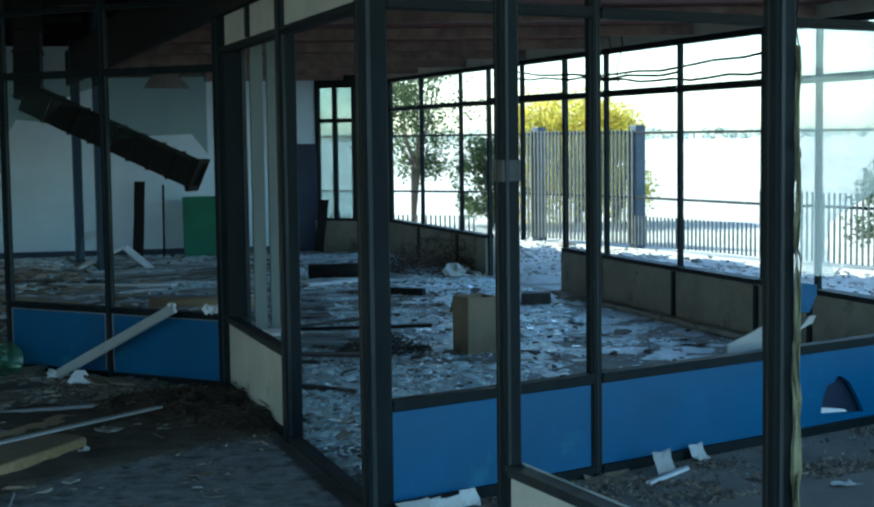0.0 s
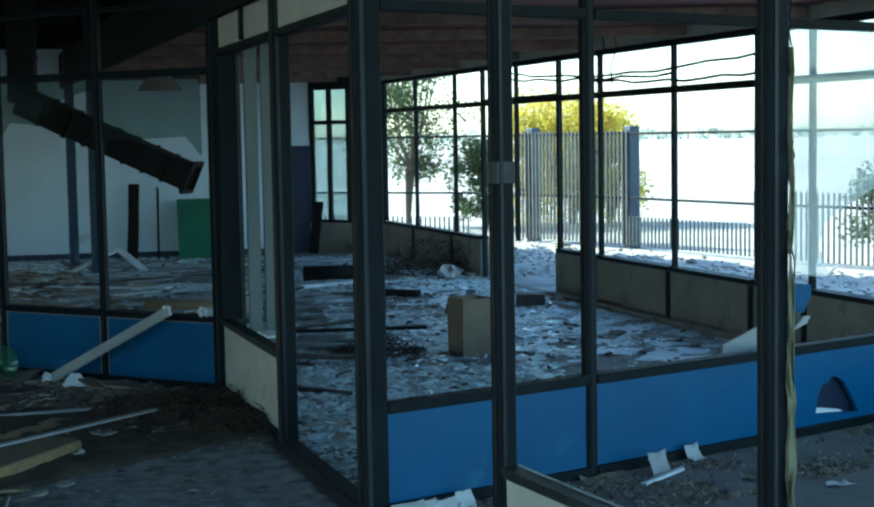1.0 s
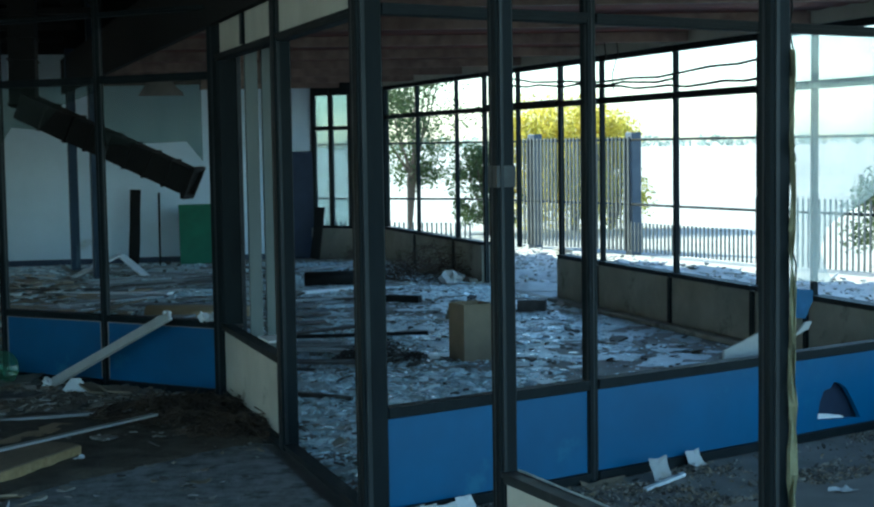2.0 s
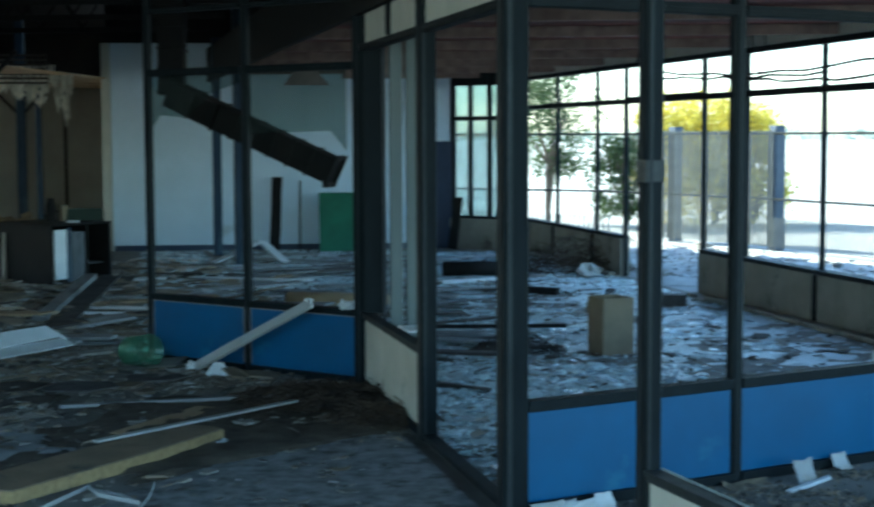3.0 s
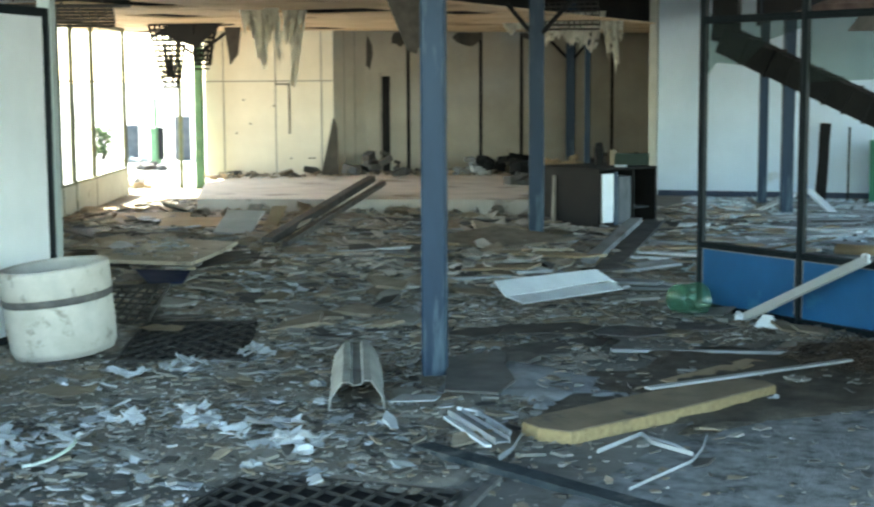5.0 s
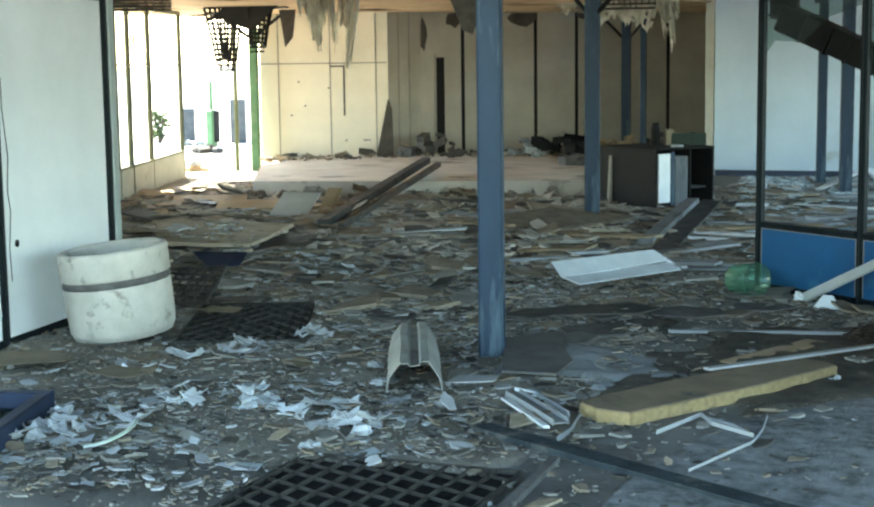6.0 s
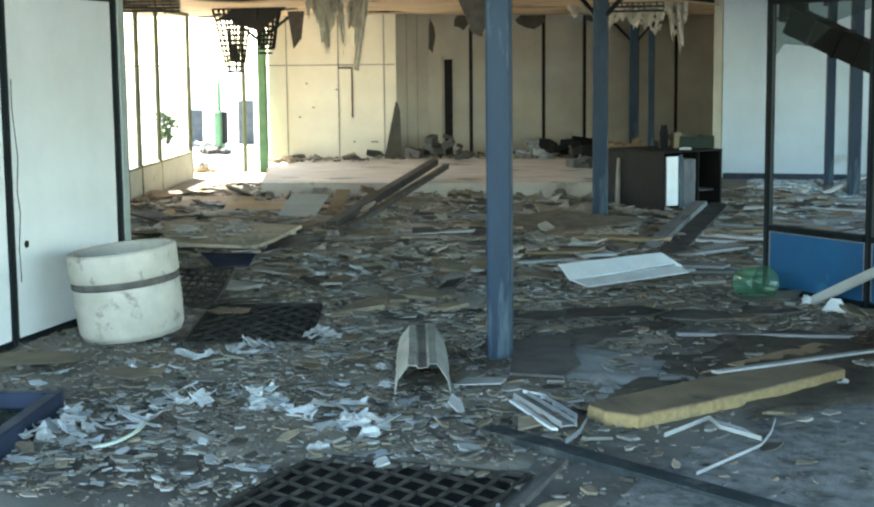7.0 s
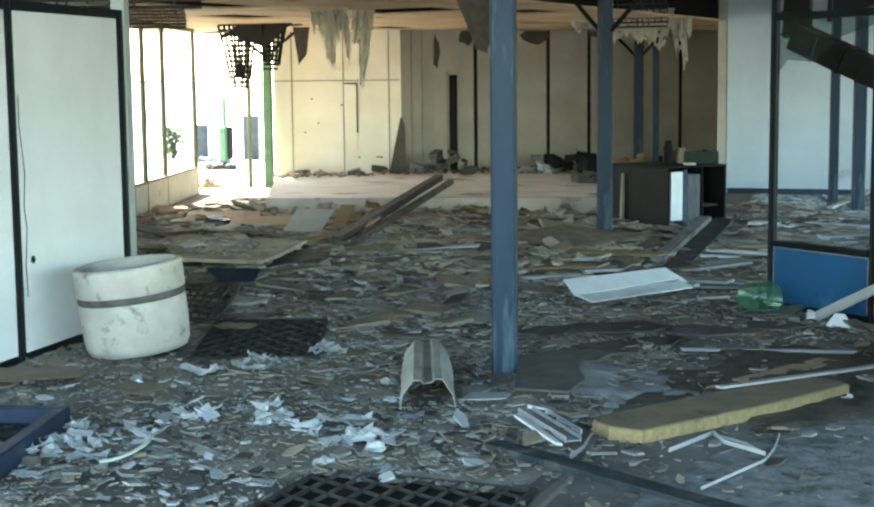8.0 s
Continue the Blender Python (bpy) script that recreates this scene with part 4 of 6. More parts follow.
# ---- black counter, tipped over ----
ct = thing("counter", "black counter on its side with a white inner panel", "counter", pose(-5.66, 15.66, 0, 0, 0, 60) @ Matrix.Scale(0.95, 4, (0, 0, 1)))
for nm, a, mt, lb in (("front", (-0.02, 0.0, 0.0, 1.0, 0.0, 0.70), BLACK, ""), ("back", (0.0, 0.85, 0.97, 1.0, 0.0, 0.70), BLACK, ""), ("top", (-0.02, 0.85, -0.005, 1.0, 0.702, 0.724), BLACK, ""), ("divider", (0.50, 0.525, 0.02, 0.965, 0.022, 0.70), BLACK, ""), ("base", (0.002, 0.85, 0.0, 0.965, 0.0, 0.02), BLACK, ""), ("end", (0.82, 0.85, 0.0, 0.965, 0.022, 0.70), BLACK, ""), ("white_panel", (0.03, 0.20, 0.005, 0.03, 0.08, 0.66), SHEETW, "white inner panel"), ("blue_strip", (0.202, 0.26, 0.002, 0.03, 0.03, 0.68), COLUMN, "blue painted strip"), ("grey_box", (0.28, 0.47, 0.02, 0.45, 0.021, 0.62), MULLION, "grey metal box inside"), ("shelf", (0.527, 0.818, 0.1, 0.96, 0.22, 0.24), MULLION, "grey shelf")):
    x0, x1, y0, y1, z0, z1 = a
    part(nm, boxed(x0, x1, y0, y1, z0, z1, 0.004), mt, ct, lb)
tagged(part("paint_can", lathe(bmesh.new(), [(0.001, 0.0), (0.055, 0.0), (0.055, 0.19), (0.04, 0.22), (0.04, 0.26), (0.001, 0.26)], 20), BLACK, m=pose(-5.93, 16.36, 0.689)), "dark can standing on the counter", "can")
tagged(part("small_carton", boxed(-0.05, 0.05, -0.04, 0.04, 0, 0.18, 0.005), CARD, m=pose(-5.78, 16.40, 0.689, 0, 0, 40)), "dull brown carton standing on the counter", "box")
tagged(part("green_board", boxed(-0.20, 0.20, -0.012, 0.012, 0, 0.14, 0.004), mat("dark_green_board", (0.03, 0.045, 0.032), (0.02, 0.03, 0.022), 0.8, 4, 60, 0.1), m=pose(-5.56, 16.46, 0.689, -8, 0, 25)), "dark green board set on edge on the counter", "board")
tagged(part("crumpled_paper", boxed(-0.07, 0.07, -0.03, 0.03, 0, 0.025, 0.008), SHEETW, m=pose(-5.56, 16.05, 0.689, 0, 0, 20)), "crumpled white paper on the counter", "paper", "papers on the floor")
tagged(part("dark_door", boxed(-0.02, 0.02, 0, 0.16, 0, 0.66, 0.004), BLACK, m=pose(-6.62, 16.30, 0, 0, 0, 60)), "dark cabinet door leaning on the counter", "door")
tagged(part("pale_strip", boxed(-0.03, 0.03, -0.02, 0.02, 0, 0.58, 0.003), THIN, m=pose(-6.36, 16.02, 0, 0, 3, 60)), "pale strip standing by the counter", "strip")

# ---- larger wreckage on the hall floor ----
# bent corrugated cover
tr = bmesh.new()
prof = [(-0.17, 0.0), (-0.155, 0.075), (-0.10, 0.135), (-0.085, 0.150), (-0.04, 0.150), (-0.025, 0.135), (0.025, 0.135), (0.04, 0.150), (0.085, 0.150), (0.10, 0.135), (0.150, 0.08), (0.17, 0.0)]
rows = []
for i in range(8):
    y = i * 0.135
    s = 1 + 0.04 * math.sin(i * 1.7)
    rows.append([tr.verts.new((a * s, y + 0.02 * math.sin(a * 30 + i), b * (1.02 - 0.05 * math.sin(i)))) for a, b in prof])
for a, b in zip(rows, rows[1:]):
    for k in range(len(prof) - 1):
        tr.faces.new((a[k], a[k + 1], b[k + 1], b[k]))
ob = part("metal_cover", tr, mat("dull_galvanised_sheet", (0.36, 0.345, 0.30), (0.26, 0.25, 0.22), 0.75, 6, 80, 0.15, stain=(0.17, 0.15, 0.12), stain_at=0.6, stain_scale=5), m=pose(-3.715, 6.46, 0.002, 0, 0, 29) @ Matrix.Diagonal((0.86, 1.25, 1.12, 1)))
ob.modifiers.new("thickness", "SOLIDIFY").thickness = 0.005
tagged(ob, "bent ribbed sheet-metal cover lying open side down", "metal cover")

# insulation slab
SLAB = mat("yellow_insulation_slab", (0.42, 0.31, 0.15), (0.29, 0.21, 0.105), 0.95, 30, 80, 1.0, stain=(0.22, 0.17, 0.10), stain_at=0.6, stain_scale=4)
SLABTOP = mat("brown_slab_facing", (0.25, 0.19, 0.12), (0.18, 0.135, 0.088), 0.85, 4, 60, 0.2, stain=(0.10, 0.085, 0.07), stain_scale=3)
sb = thing("insulation_slab", "thick yellow insulation slab with a brown facing", "insulation", pose(-2.50, 6.29, 0.004, 0, 0, 65) @ Matrix.Diagonal((0.93, 1, 1, 1)))
r = random.Random(31)
ends = [(0.0, 0.0), (0.9, 0.0), (1.69, 0.05), (1.73, 0.14), (1.70, 0.34), (0.9, 0.37), (0.12, 0.35), (-0.03, 0.30), (-0.06, 0.16), (0.0, 0.0)]
out = []
for (xa, ya), (xb, yb) in zip(ends, ends[1:]):
    k = max(int(math.hypot(xb - xa, yb - ya) / 0.035), 1)
    out += [(xa + (xb - xa) * i / k + r.uniform(-0.003, 0.003), ya + (yb - ya) * i / k + r.uniform(-0.004, 0.004)) for i in range(k)]
bm = prism(bmesh.new(), out, 0.058, "z")
bmesh.ops.translate(bm, verts=bm.verts[:], vec=(0, 0, 0.033))
core = part("core", bm, SLAB, sb)
bm = prism(bmesh.new(), [(a * 0.99 + 0.006, b * 0.96 + 0.008) for a, b in out], 0.006, "z")
bmesh.ops.translate(bm, verts=bm.verts[:], vec=(0, 0, 0.0655))
part("facing", bm, SLABTOP, core, "brown paper facing")

# folded white sheet
sh = thing("white_metal_sheet", "folded white sheet-metal panel lying on the rubble", "metal sheet", pose(-4.40, 9.98, 0.075, 0, 0, 60) @ Matrix.Diagonal((0.84, 1.05, 1, 1)))
bm = bmesh.new()
prism(bm, [(0.0, 0.0), (1.25, 0.06), (1.32, 0.02), (1.22, 0.20), (0.02, 0.18)], 0.008, "z")
part("upper_face", bm, SHEETW, sh, m=pose(0, 0, 0.012, 33))
part("lower_face", prism(bmesh.new(), [(0.06, -0.15), (1.28, -0.09), (1.30, 0.06), (0.01, 0.004)], 0.008, "z"), SHEETW, sh, m=pose(0, 0.0, 0.012, 14))

# green wire basket lying on its side
GB = glass("pale_green_plastic", (0.13, 0.30, 0.20), 0.26, (0.80, 0.93, 0.86))
bk = thing("plastic_bucket", "translucent pale green plastic bucket lying on its side", "bucket", pose(-3.16, 10.22, 0.118, 0, 84, -38))
part("wall", lathe(bmesh.new(), [(0.098, 0.0), (0.112, 0.24), (0.115, 0.24), (0.101, 0.0), (0.098, 0.0)], 32), GB, bk, smooth=True)
part("rim", lathe(bmesh.new(), [(0.110, 0.238), (0.120, 0.238), (0.120, 0.252), (0.110, 0.252), (0.110, 0.238)], 32), GB, bk, smooth=True)
part("bottom", lathe(bmesh.new(), [(0.001, 0.0), (0.097, 0.0), (0.097, 0.004), (0.001, 0.004)], 28), GB, bk)


# steel floor grates
def grate(p, turn, w, h, cells, label, z=0.0, tilt=(0, 0), angles=(38, -38)):
    """Lattice of flat bars set on edge, at two slants inside a frame w by h."""
    g = thing("floor_grate", label, "grate", pose(p[0], p[1], z, tilt[0], tilt[1], turn), "rusty floor grates")
    for a, cell in zip(angles, cells):
        dx, dy = math.cos(radians(a)), math.sin(radians(a))
        step = cell / abs(dy)
        reach = abs(h * dx / dy)
        n0, n1 = int(-reach / step) - 1, int((w + reach) / step) + 2
        for i in range(n0, n1):
            # bar through (i * step, 0); keep what lies inside the frame
            ts = sorted(((0 - i * step) / dx, (w - i * step) / dx))
            us = sorted((0 / dy, h / dy))
            t0, t1 = max(ts[0], us[0]), min(ts[1], us[1])
            if t1 - t0 < 0.03:
                continue
            part("bar", boxed(t0, t1, -0.0035, 0.0035, 0.007 if a > 0 else 0.009, 0.026 if a > 0 else 0.024, m=pose(i * step, 0, 0, 0, 0, a)), GRATE, g)
    for x0, x1, y0, y1 in ((0, w, -0.010, 0), (0, w, h, h + 0.010), (-0.010, 0, -0.010, h + 0.010), (w, w + 0.010, -0.010, h + 0.010)):
        part("edge_bar", boxed(x0, x1, y0, y1, 0.0, 0.025), GRATE, g)
    # No hole is cut: a black sheet stands for the pit's shade.
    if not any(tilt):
        part("pit", boxed(0, w, 0, h, 0.002, 0.006), PIT_SHADE, g, "black sheet for the shade under the grate")
    return g


GRATE = mat("rusty_grating_steel", (0.062, 0.056, 0.048), (0.034, 0.030, 0.025), 0.8, 8, 60, 0.2, spec=0.15)
PIT_SHADE = mat("black_pit_shade", (0.026, 0.024, 0.021), (0.008, 0.0075, 0.007), 0.85, 6, 30, 0.4)
grate((-3.40, 3.90), 7, 0.94, 1.34, (0.108, 0.125), "rusty steel floor grate over a black shade sheet", angles=(86, -24))
grate((-5.68, 7.05), 30, 0.76, 1.40, (0.115, 0.115), "rusty steel floor grate beside the concrete ring", angles=(60, -60))
grate((-6.75, 7.98), 14, 0.52, 0.46, (0.07, 0.07), "rusty steel grate tipped up behind the concrete ring", 0.02, (24, -4), (85, -10))

# bars, mats, boards, strips
STEEL = mat("blue_black_bar", (0.050, 0.060, 0.064), (0.030, 0.037, 0.040), 0.85, 9, 40, 0.5, stain=(0.105, 0.105, 0.095), stain_at=0.54, stain_scale=7, spec=0.1)
m, d = along((-3.10, 5.96), (-1.25, 5.19), 0.0)
sbar = thing("steel_bar", "long blue-black steel channel lying across the floor", "bar", m)
part("web", boxed(0, d, -0.055, 0.055, 0.022, 0.030, 0.002), STEEL, sbar)
for y in (-0.055, 0.0485):
    part("flange", boxed(0, d, y, y + 0.0065, 0.0, 0.0215, 0.002), STEEL, sbar)
plank((-2.58, 5.62), (-2.43, 4.55), 0.045, 0.025, CONC_D, "grey batten lying along the grate's edge", "batten", "batten")
plank((-3.50, 6.98), (-3.85, 8.32), 0.05, 0.03, GREYWOOD, "grey batten at the column's foot", "batten", "batten")
tagged(part("dark_sheet", prism(bmesh.new(), [(-3.84, 7.80), (-3.62, 8.19), (-3.45, 7.75), (-3.22, 7.35), (-3.17, 7.0), (-3.46, 6.95)], 0.012, "z"), mat("dusty_dark_board", (0.14, 0.13, 0.115), (0.09, 0.085, 0.075), 0.9, 5, 60, 0.3), m=pose(0, 0, 0.052)), "dark sheet of board lying by the column", "board")
for x, y, w, h, a in ((-3.75, 9.1, 0.9, 0.35, 20), (-3.2, 9.25, 0.6, 0.4, -12), (-3.35, 8.65, 0.5, 0.3, 40), (-2.85, 9.6, 0.55, 0.3, 8), (-4.1, 8.75, 0.4, 0.3, 60)):
    r = random.Random(int(-x * 100))
    tagged(part("fallen_board", prism(bmesh.new(), [(math.cos(k * 1.05) * w * r.uniform(0.4, 0.6), math.sin(k * 1.05) * h * r.uniform(0.4, 0.6)) for k in range(6)], 0.008, "z"), CONC_D if x > -3.3 else PEEL, m=pose(x, y, 0.030, 2, -2, a)), "flat grey piece of fallen ceiling board", "board", "fallen ceiling boards")
plank((-3.08, 8.56), (-1.79, 9.04), 0.045, 0.018, GREYWOOD, "long pale strip lying on the floor", "strip", "strip", z=0.015)
plank((-2.46, 7.33), (-1.64, 8.54), 0.045, 0.012, PALEBOARD, "long pale strip lying over the insulation slab", "strip", "strip", z=0.072, z2=0.075)
plank((-2.49, 7.81), (-2.20, 8.66), 0.16, 0.015, TANWOOD, "brown board lying behind the insulation slab", "board", "board", z=0.0)


def strip(pts, w, material, label, z=0.01):
    """A bent flat metal strip on edge through floor points."""
    bm = bmesh.new()
    rows = [[bm.verts.new((x, y, z)), bm.verts.new((x, y, z + w))] for x, y in pts]
    for a, b in zip(rows, rows[1:]):
        bm.faces.new((a[0], b[0], b[1], a[1]))
    ob = part("bent_strip", bm, material)
    ob.modifiers.new("thickness", "SOLIDIFY").thickness = 0.006
    return tagged(ob, label, "metal strip", "bent strips on the floor")


strip([(-2.34, 6.20), (-2.26, 6.61), (-2.16, 6.46), (-1.93, 6.33)], 0.02, PALEBOARD, "bent white metal strip on the concrete")
strip([(-2.25, 6.59), (-2.06, 6.48), (-1.95, 6.36)], 0.012, PALEBOARD, "bent white metal strip on the concrete")
strip([(-2.02, 5.68), (-1.91, 6.23), (-1.93, 6.46), (-1.98, 6.72)], 0.013, PALEBOARD, "curved white metal strip on the concrete")
strip([(-3.26, 6.69), (-3.12, 6.64), (-2.81, 6.32)], 0.03, SHEETW, "white metal strip beside the bent channel")
strip([(-2.69, 5.89), (-2.70, 6.06), (-2.77, 6.34)], 0.025, GREYWOOD, "curled grey strip beside the bent channel")
m, d = along((-2.76, 6.10), (-3.21, 6.55), 0.03)
ch = thing("bent_channel", "bent pale metal channel on the concrete", "metal channel", m)
part("web", boxed(0, d, -0.034, 0.034, 0.006, 0.012), GREYWOOD, ch)
for y in (-0.039, 0.034):
    part("flange", boxed(0, d, y, y + 0.005, 0.0, 0.032), GREYWOOD, ch)
plank((-2.79, 6.01), (-3.22, 6.46), 0.03, 0.012, SHEETW, "thin pale strip beside the bent channel", "strip", "strip", z=0.03)
tagged(part("pale_plate", prism(bmesh.new(), [(0, 0), (0.24, 0.05), (0.26, 0.17), (0.05, 0.19)], 0.006, "z"), PALEBOARD, m=pose(*(-3.62, 6.61, 0.00)[:2], 0.045, 0, 0, 20)), "pale flat plate lying by the metal cover", "plate")

# old window frame, lower left
wf = thing("loose_window_frame", "navy window frame lying among papers", "window frame", pose(-5.16, 5.42, 0.0, 0, 0, 205))
for x0, x1, y0, y1 in ((0, 1.6, 0, 0.07), (0, 0.07, 0.071, 1.1), (1.53, 1.6, 0.071, 1.1), (0.071, 1.529, 1.03, 1.1)):
    part("frame_bar", boxed(x0, x1, y0, y1, 0.0, 0.11, 0.006), NAVY, wf)
part("pane", boxed(0.072, 1.528, 0.072, 1.028, 0.03, 0.036), DUSTPANE, wf, "dusty pane")

# boards in the middle distance
tagged(part("pale_board", prism(bmesh.new(), [(-8.42, 10.36), (-7.95, 10.42), (-7.58, 10.51), (-7.72, 11.0), (-8.12, 12.05), (-8.78, 12.02), (-9.35, 11.62), (-9.1, 11.1)], 0.03, "z"), mat("dusty_tan_board", (0.46, 0.385, 0.275), (0.32, 0.265, 0.19), 0.9, 3, 50, 0.4, stain=(0.13, 0.105, 0.08), stain_at=0.55, stain_scale=2.5), m=pose(0, 0, 0.115)), "large tan board propped flat on the rubble", "board")
for x, y, h in ((-8.3, 10.75, 0.098), (-7.85, 10.85, 0.098), (-8.5, 11.7, 0.098)):
    tagged(part("broken_brick", boxed(-0.11, 0.11, -0.06, 0.06, 0, h, 0.006), CONC_D, m=pose(x, y, 0, 0, 0, x * 90)), "dark broken brick under the tan board", "brick", "bricks under the board")
tagged(part("navy_sheet", prism(bmesh.new(), [(-8.02, 10.30), (-7.36, 9.62), (-7.16, 9.80), (-7.55, 10.45)], 0.012, "z"), mat("matt_navy_sheet", (0.018, 0.028, 0.065), (0.012, 0.019, 0.045), 0.95, 4, 60, 0.2, spec=0.05), m=pose(0, 0, 0.062, 0, 0, 0)), "navy sheet lying before the tan board", "board")
plank((-8.09, 12.54), (-9.53, 17.44), 0.11, 0.08, DARKWOOD, "long dark beam lying with its end on the raised floor", "beam", "beam", z=0.04, z2=0.33)
plank((-7.93, 12.62), (-9.33, 17.40), 0.07, 0.06, DARKWOOD, "long dark plank lying beside the beam", "plank", "plank", z=0.02, z2=0.29)
for x, y, w, h, lean, turn, mt, lb in ((-9.40, 13.50, 0.46, 0.42, -58, 5, PALEBOARD, "grey square board propped up on the rubble"), (-8.98, 13.82, 0.17, 0.42, -52, 8, TANWOOD, "pale tan board propped beside the grey one"), (-10.3, 13.7, 0.7, 0.4, -78, 25, TANWOOD, "tan board lying aslant on the rubble"), (-11.3, 14.2, 0.9, 0.4, -82, 32, TANWOOD, "tan board lying aslant on the rubble")):
    tagged(part("propped_board", boxed(0, w, 0, 0.02, 0, h, 0.003), mt, m=pose(x, y, 0.03, lean, 0, turn)), lb, "board", "boards propped on the rubble")
plank((-5.67, 13.75), (-5.87, 15.06), 0.2, 0.05, TANWOOD, "pale block of board by the column's foot", "board", "board")
plank((-4.67, 12.54), (-5.26, 15.70), 0.14, 0.05, GREYWOOD, "grey beam end among the boards", "plank", "plank", z=0.02, z2=0.1)
plank((-4.36, 12.09), (-5.19, 16.20), 0.22, 0.03, DARKWOOD, "dark board among the boards", "plank", "plank", z=0.02, z2=0.06)
rng = random.Random(23)
for i in range(70):
    x, y = rng.uniform(-11.5, -3.2), rng.uniform(10.6, 17.2)
    if y < 11 and x > -4.5 or math.atan2(-x, y) > 0.69 or y > 14.9 + 0.37 * (x + 11.0):
        continue
    a, L = rng.uniform(-0.9, 0.9), rng.uniform(0.3, 1.5)
    plank((x, y), (x + L * math.cos(a), y + L * math.sin(a)), rng.uniform(0.05, 0.35), 0.02, rng.choice((GREYWOOD, TANWOOD, DARKWOOD, GREYWOOD, DARKWOOD)), "loose board lying on the littered hall floor", "loose_board", "board", z=rng.uniform(0, 0.03), z2=rng.uniform(0.0, 0.07), group="boards strewn over the floor")

# heaps against the far walls
def heap(p, w, h, label, material, seed, z=0.2):
    """A lumpy pile built of broken blocks."""
    r = random.Random(seed)
    t = thing("rubble_heap", label, "rubble", pose(p[0], p[1], z), "heaps in the far hall")
    for i in range(16):
        s = r.uniform(0.12, 0.34) * w
        x, y = r.uniform(-0.5, 0.5) * w, r.uniform(-0.25, 0.25) * w
        zz = max(0.0, h * (1 - abs(x) / w * 1.6) - s * 0.4) * r.random()
        part("broken_block", boxed(-s / 2, s / 2, -s * 0.3, s * 0.3, -s * 0.2, s * 0.25, 0.004), material, t, m=pose(x, y, zz + s * 0.18, r.uniform(-25, 25), r.uniform(-25, 25), r.uniform(0, 180)))
    return t


heap((-11.05, 20.50), 0.9, 0.45, "dark broken furniture heaped by the far wall", DARKWOOD, 1)
heap((-9.68, 20.97), 0.5, 0.32, "grey broken box by the far wall", GREYWOOD, 2)
heap((-9.31, 21.39), 1.0, 0.42, "black sheeting heaped by the far wall", BLACK, 3)
heap((-8.71, 22.33), 0.8, 0.45, "brown rubble heaped by the far column", TANWOOD, 4)
heap((-7.79, 22.64), 1.2, 0.42, "dark rubble heaped at the hall's end", DARKWOOD, 5)
heap((-7.9, 19.6), 0.9, 0.12, "low dark rubble on the raised floor", DARKWOOD, 8)
tagged(part("leaning_panel", prism(bmesh.new(), [(0, 0), (0.28, 0), (0.26, 0.75), (0.20, 0.95)], 0.02), PEEL, m=pose(*(-11.91, 20.20, 0.20), -8, 0, 30)), "dark brown board leaning at the wall's corner", "board")

# torn things hanging from the ceilings
def drape(p, w, drop, turn, material, label, seed, name="torn_sheet"):
    """A torn film: folded at the top, with ragged tongues of unlike length below."""
    r = random.Random(seed)
    bm = bmesh.new()
    nx, nz = 22, 12
    low, v = [], r.uniform(0.3, 0.8)
    for i in range(nx + 1):
        v = r.uniform(0.25, 1.0) if r.random() < 0.10 else min(max(v + r.uniform(-0.12, 0.12), 0.2), 1.0)
        low.append(drop * v)
    lean = r.uniform(-0.12, 0.12)
    g = [[bm.verts.new((w * (i / nx - 0.5) * (1 - 0.25 * k / nz) + lean * low[i] * k / nz + r.uniform(-0.008, 0.008), 0.05 * math.sin(i * 0.9 + seed) * (0.4 + 0.6 * k / nz) + r.uniform(-0.02, 0.02), -low[i] * k / nz)) for k in range(nz + 1)] for i in range(nx + 1)]
    for i in range(nx):
        for k in range(nz):
            if r.random() > (0.01 if k < 6 else 0.07):
                bm.faces.new((g[i][k], g[i + 1][k], g[i + 1][k + 1], g[i][k + 1]))
    ob = part(name, bm, material, m=pose(p[0], p[1], p[2], 0, 0, turn))
    ob.modifiers.new("thickness", "SOLIDIFY").thickness = 0.002
    return tagged(ob, label, "torn sheet", "torn sheets hanging from the ceiling")


drape((-9.06, 13.96, 2.46), 0.40, 0.66, 25, PLASTIC, "torn pale plastic strip hanging from the ceiling", 3)
drape((-8.67, 13.62, 2.46), 0.16, 0.7, 25, PLASTIC, "torn pale plastic strip hanging from the ceiling", 12)
drape((-8.74, 14.22, 2.46), 0.26, 0.85, 25, PLASTIC, "long torn plastic strip hanging from the ceiling", 4)
drape((-7.25, 19.0, 2.60), 0.9, 0.70, 15, PLASTIC, "torn white plastic hanging by the far column", 6)
drape((-6.69, 19.0, 2.46), 0.30, 0.80, 15, PLASTIC, "torn white plastic strip hanging by the far column", 7)
drape((-8.0, 19.0, 2.46), 0.55, 0.45, 15, PLASTIC, "torn white plastic hanging from the ceiling's edge", 8)
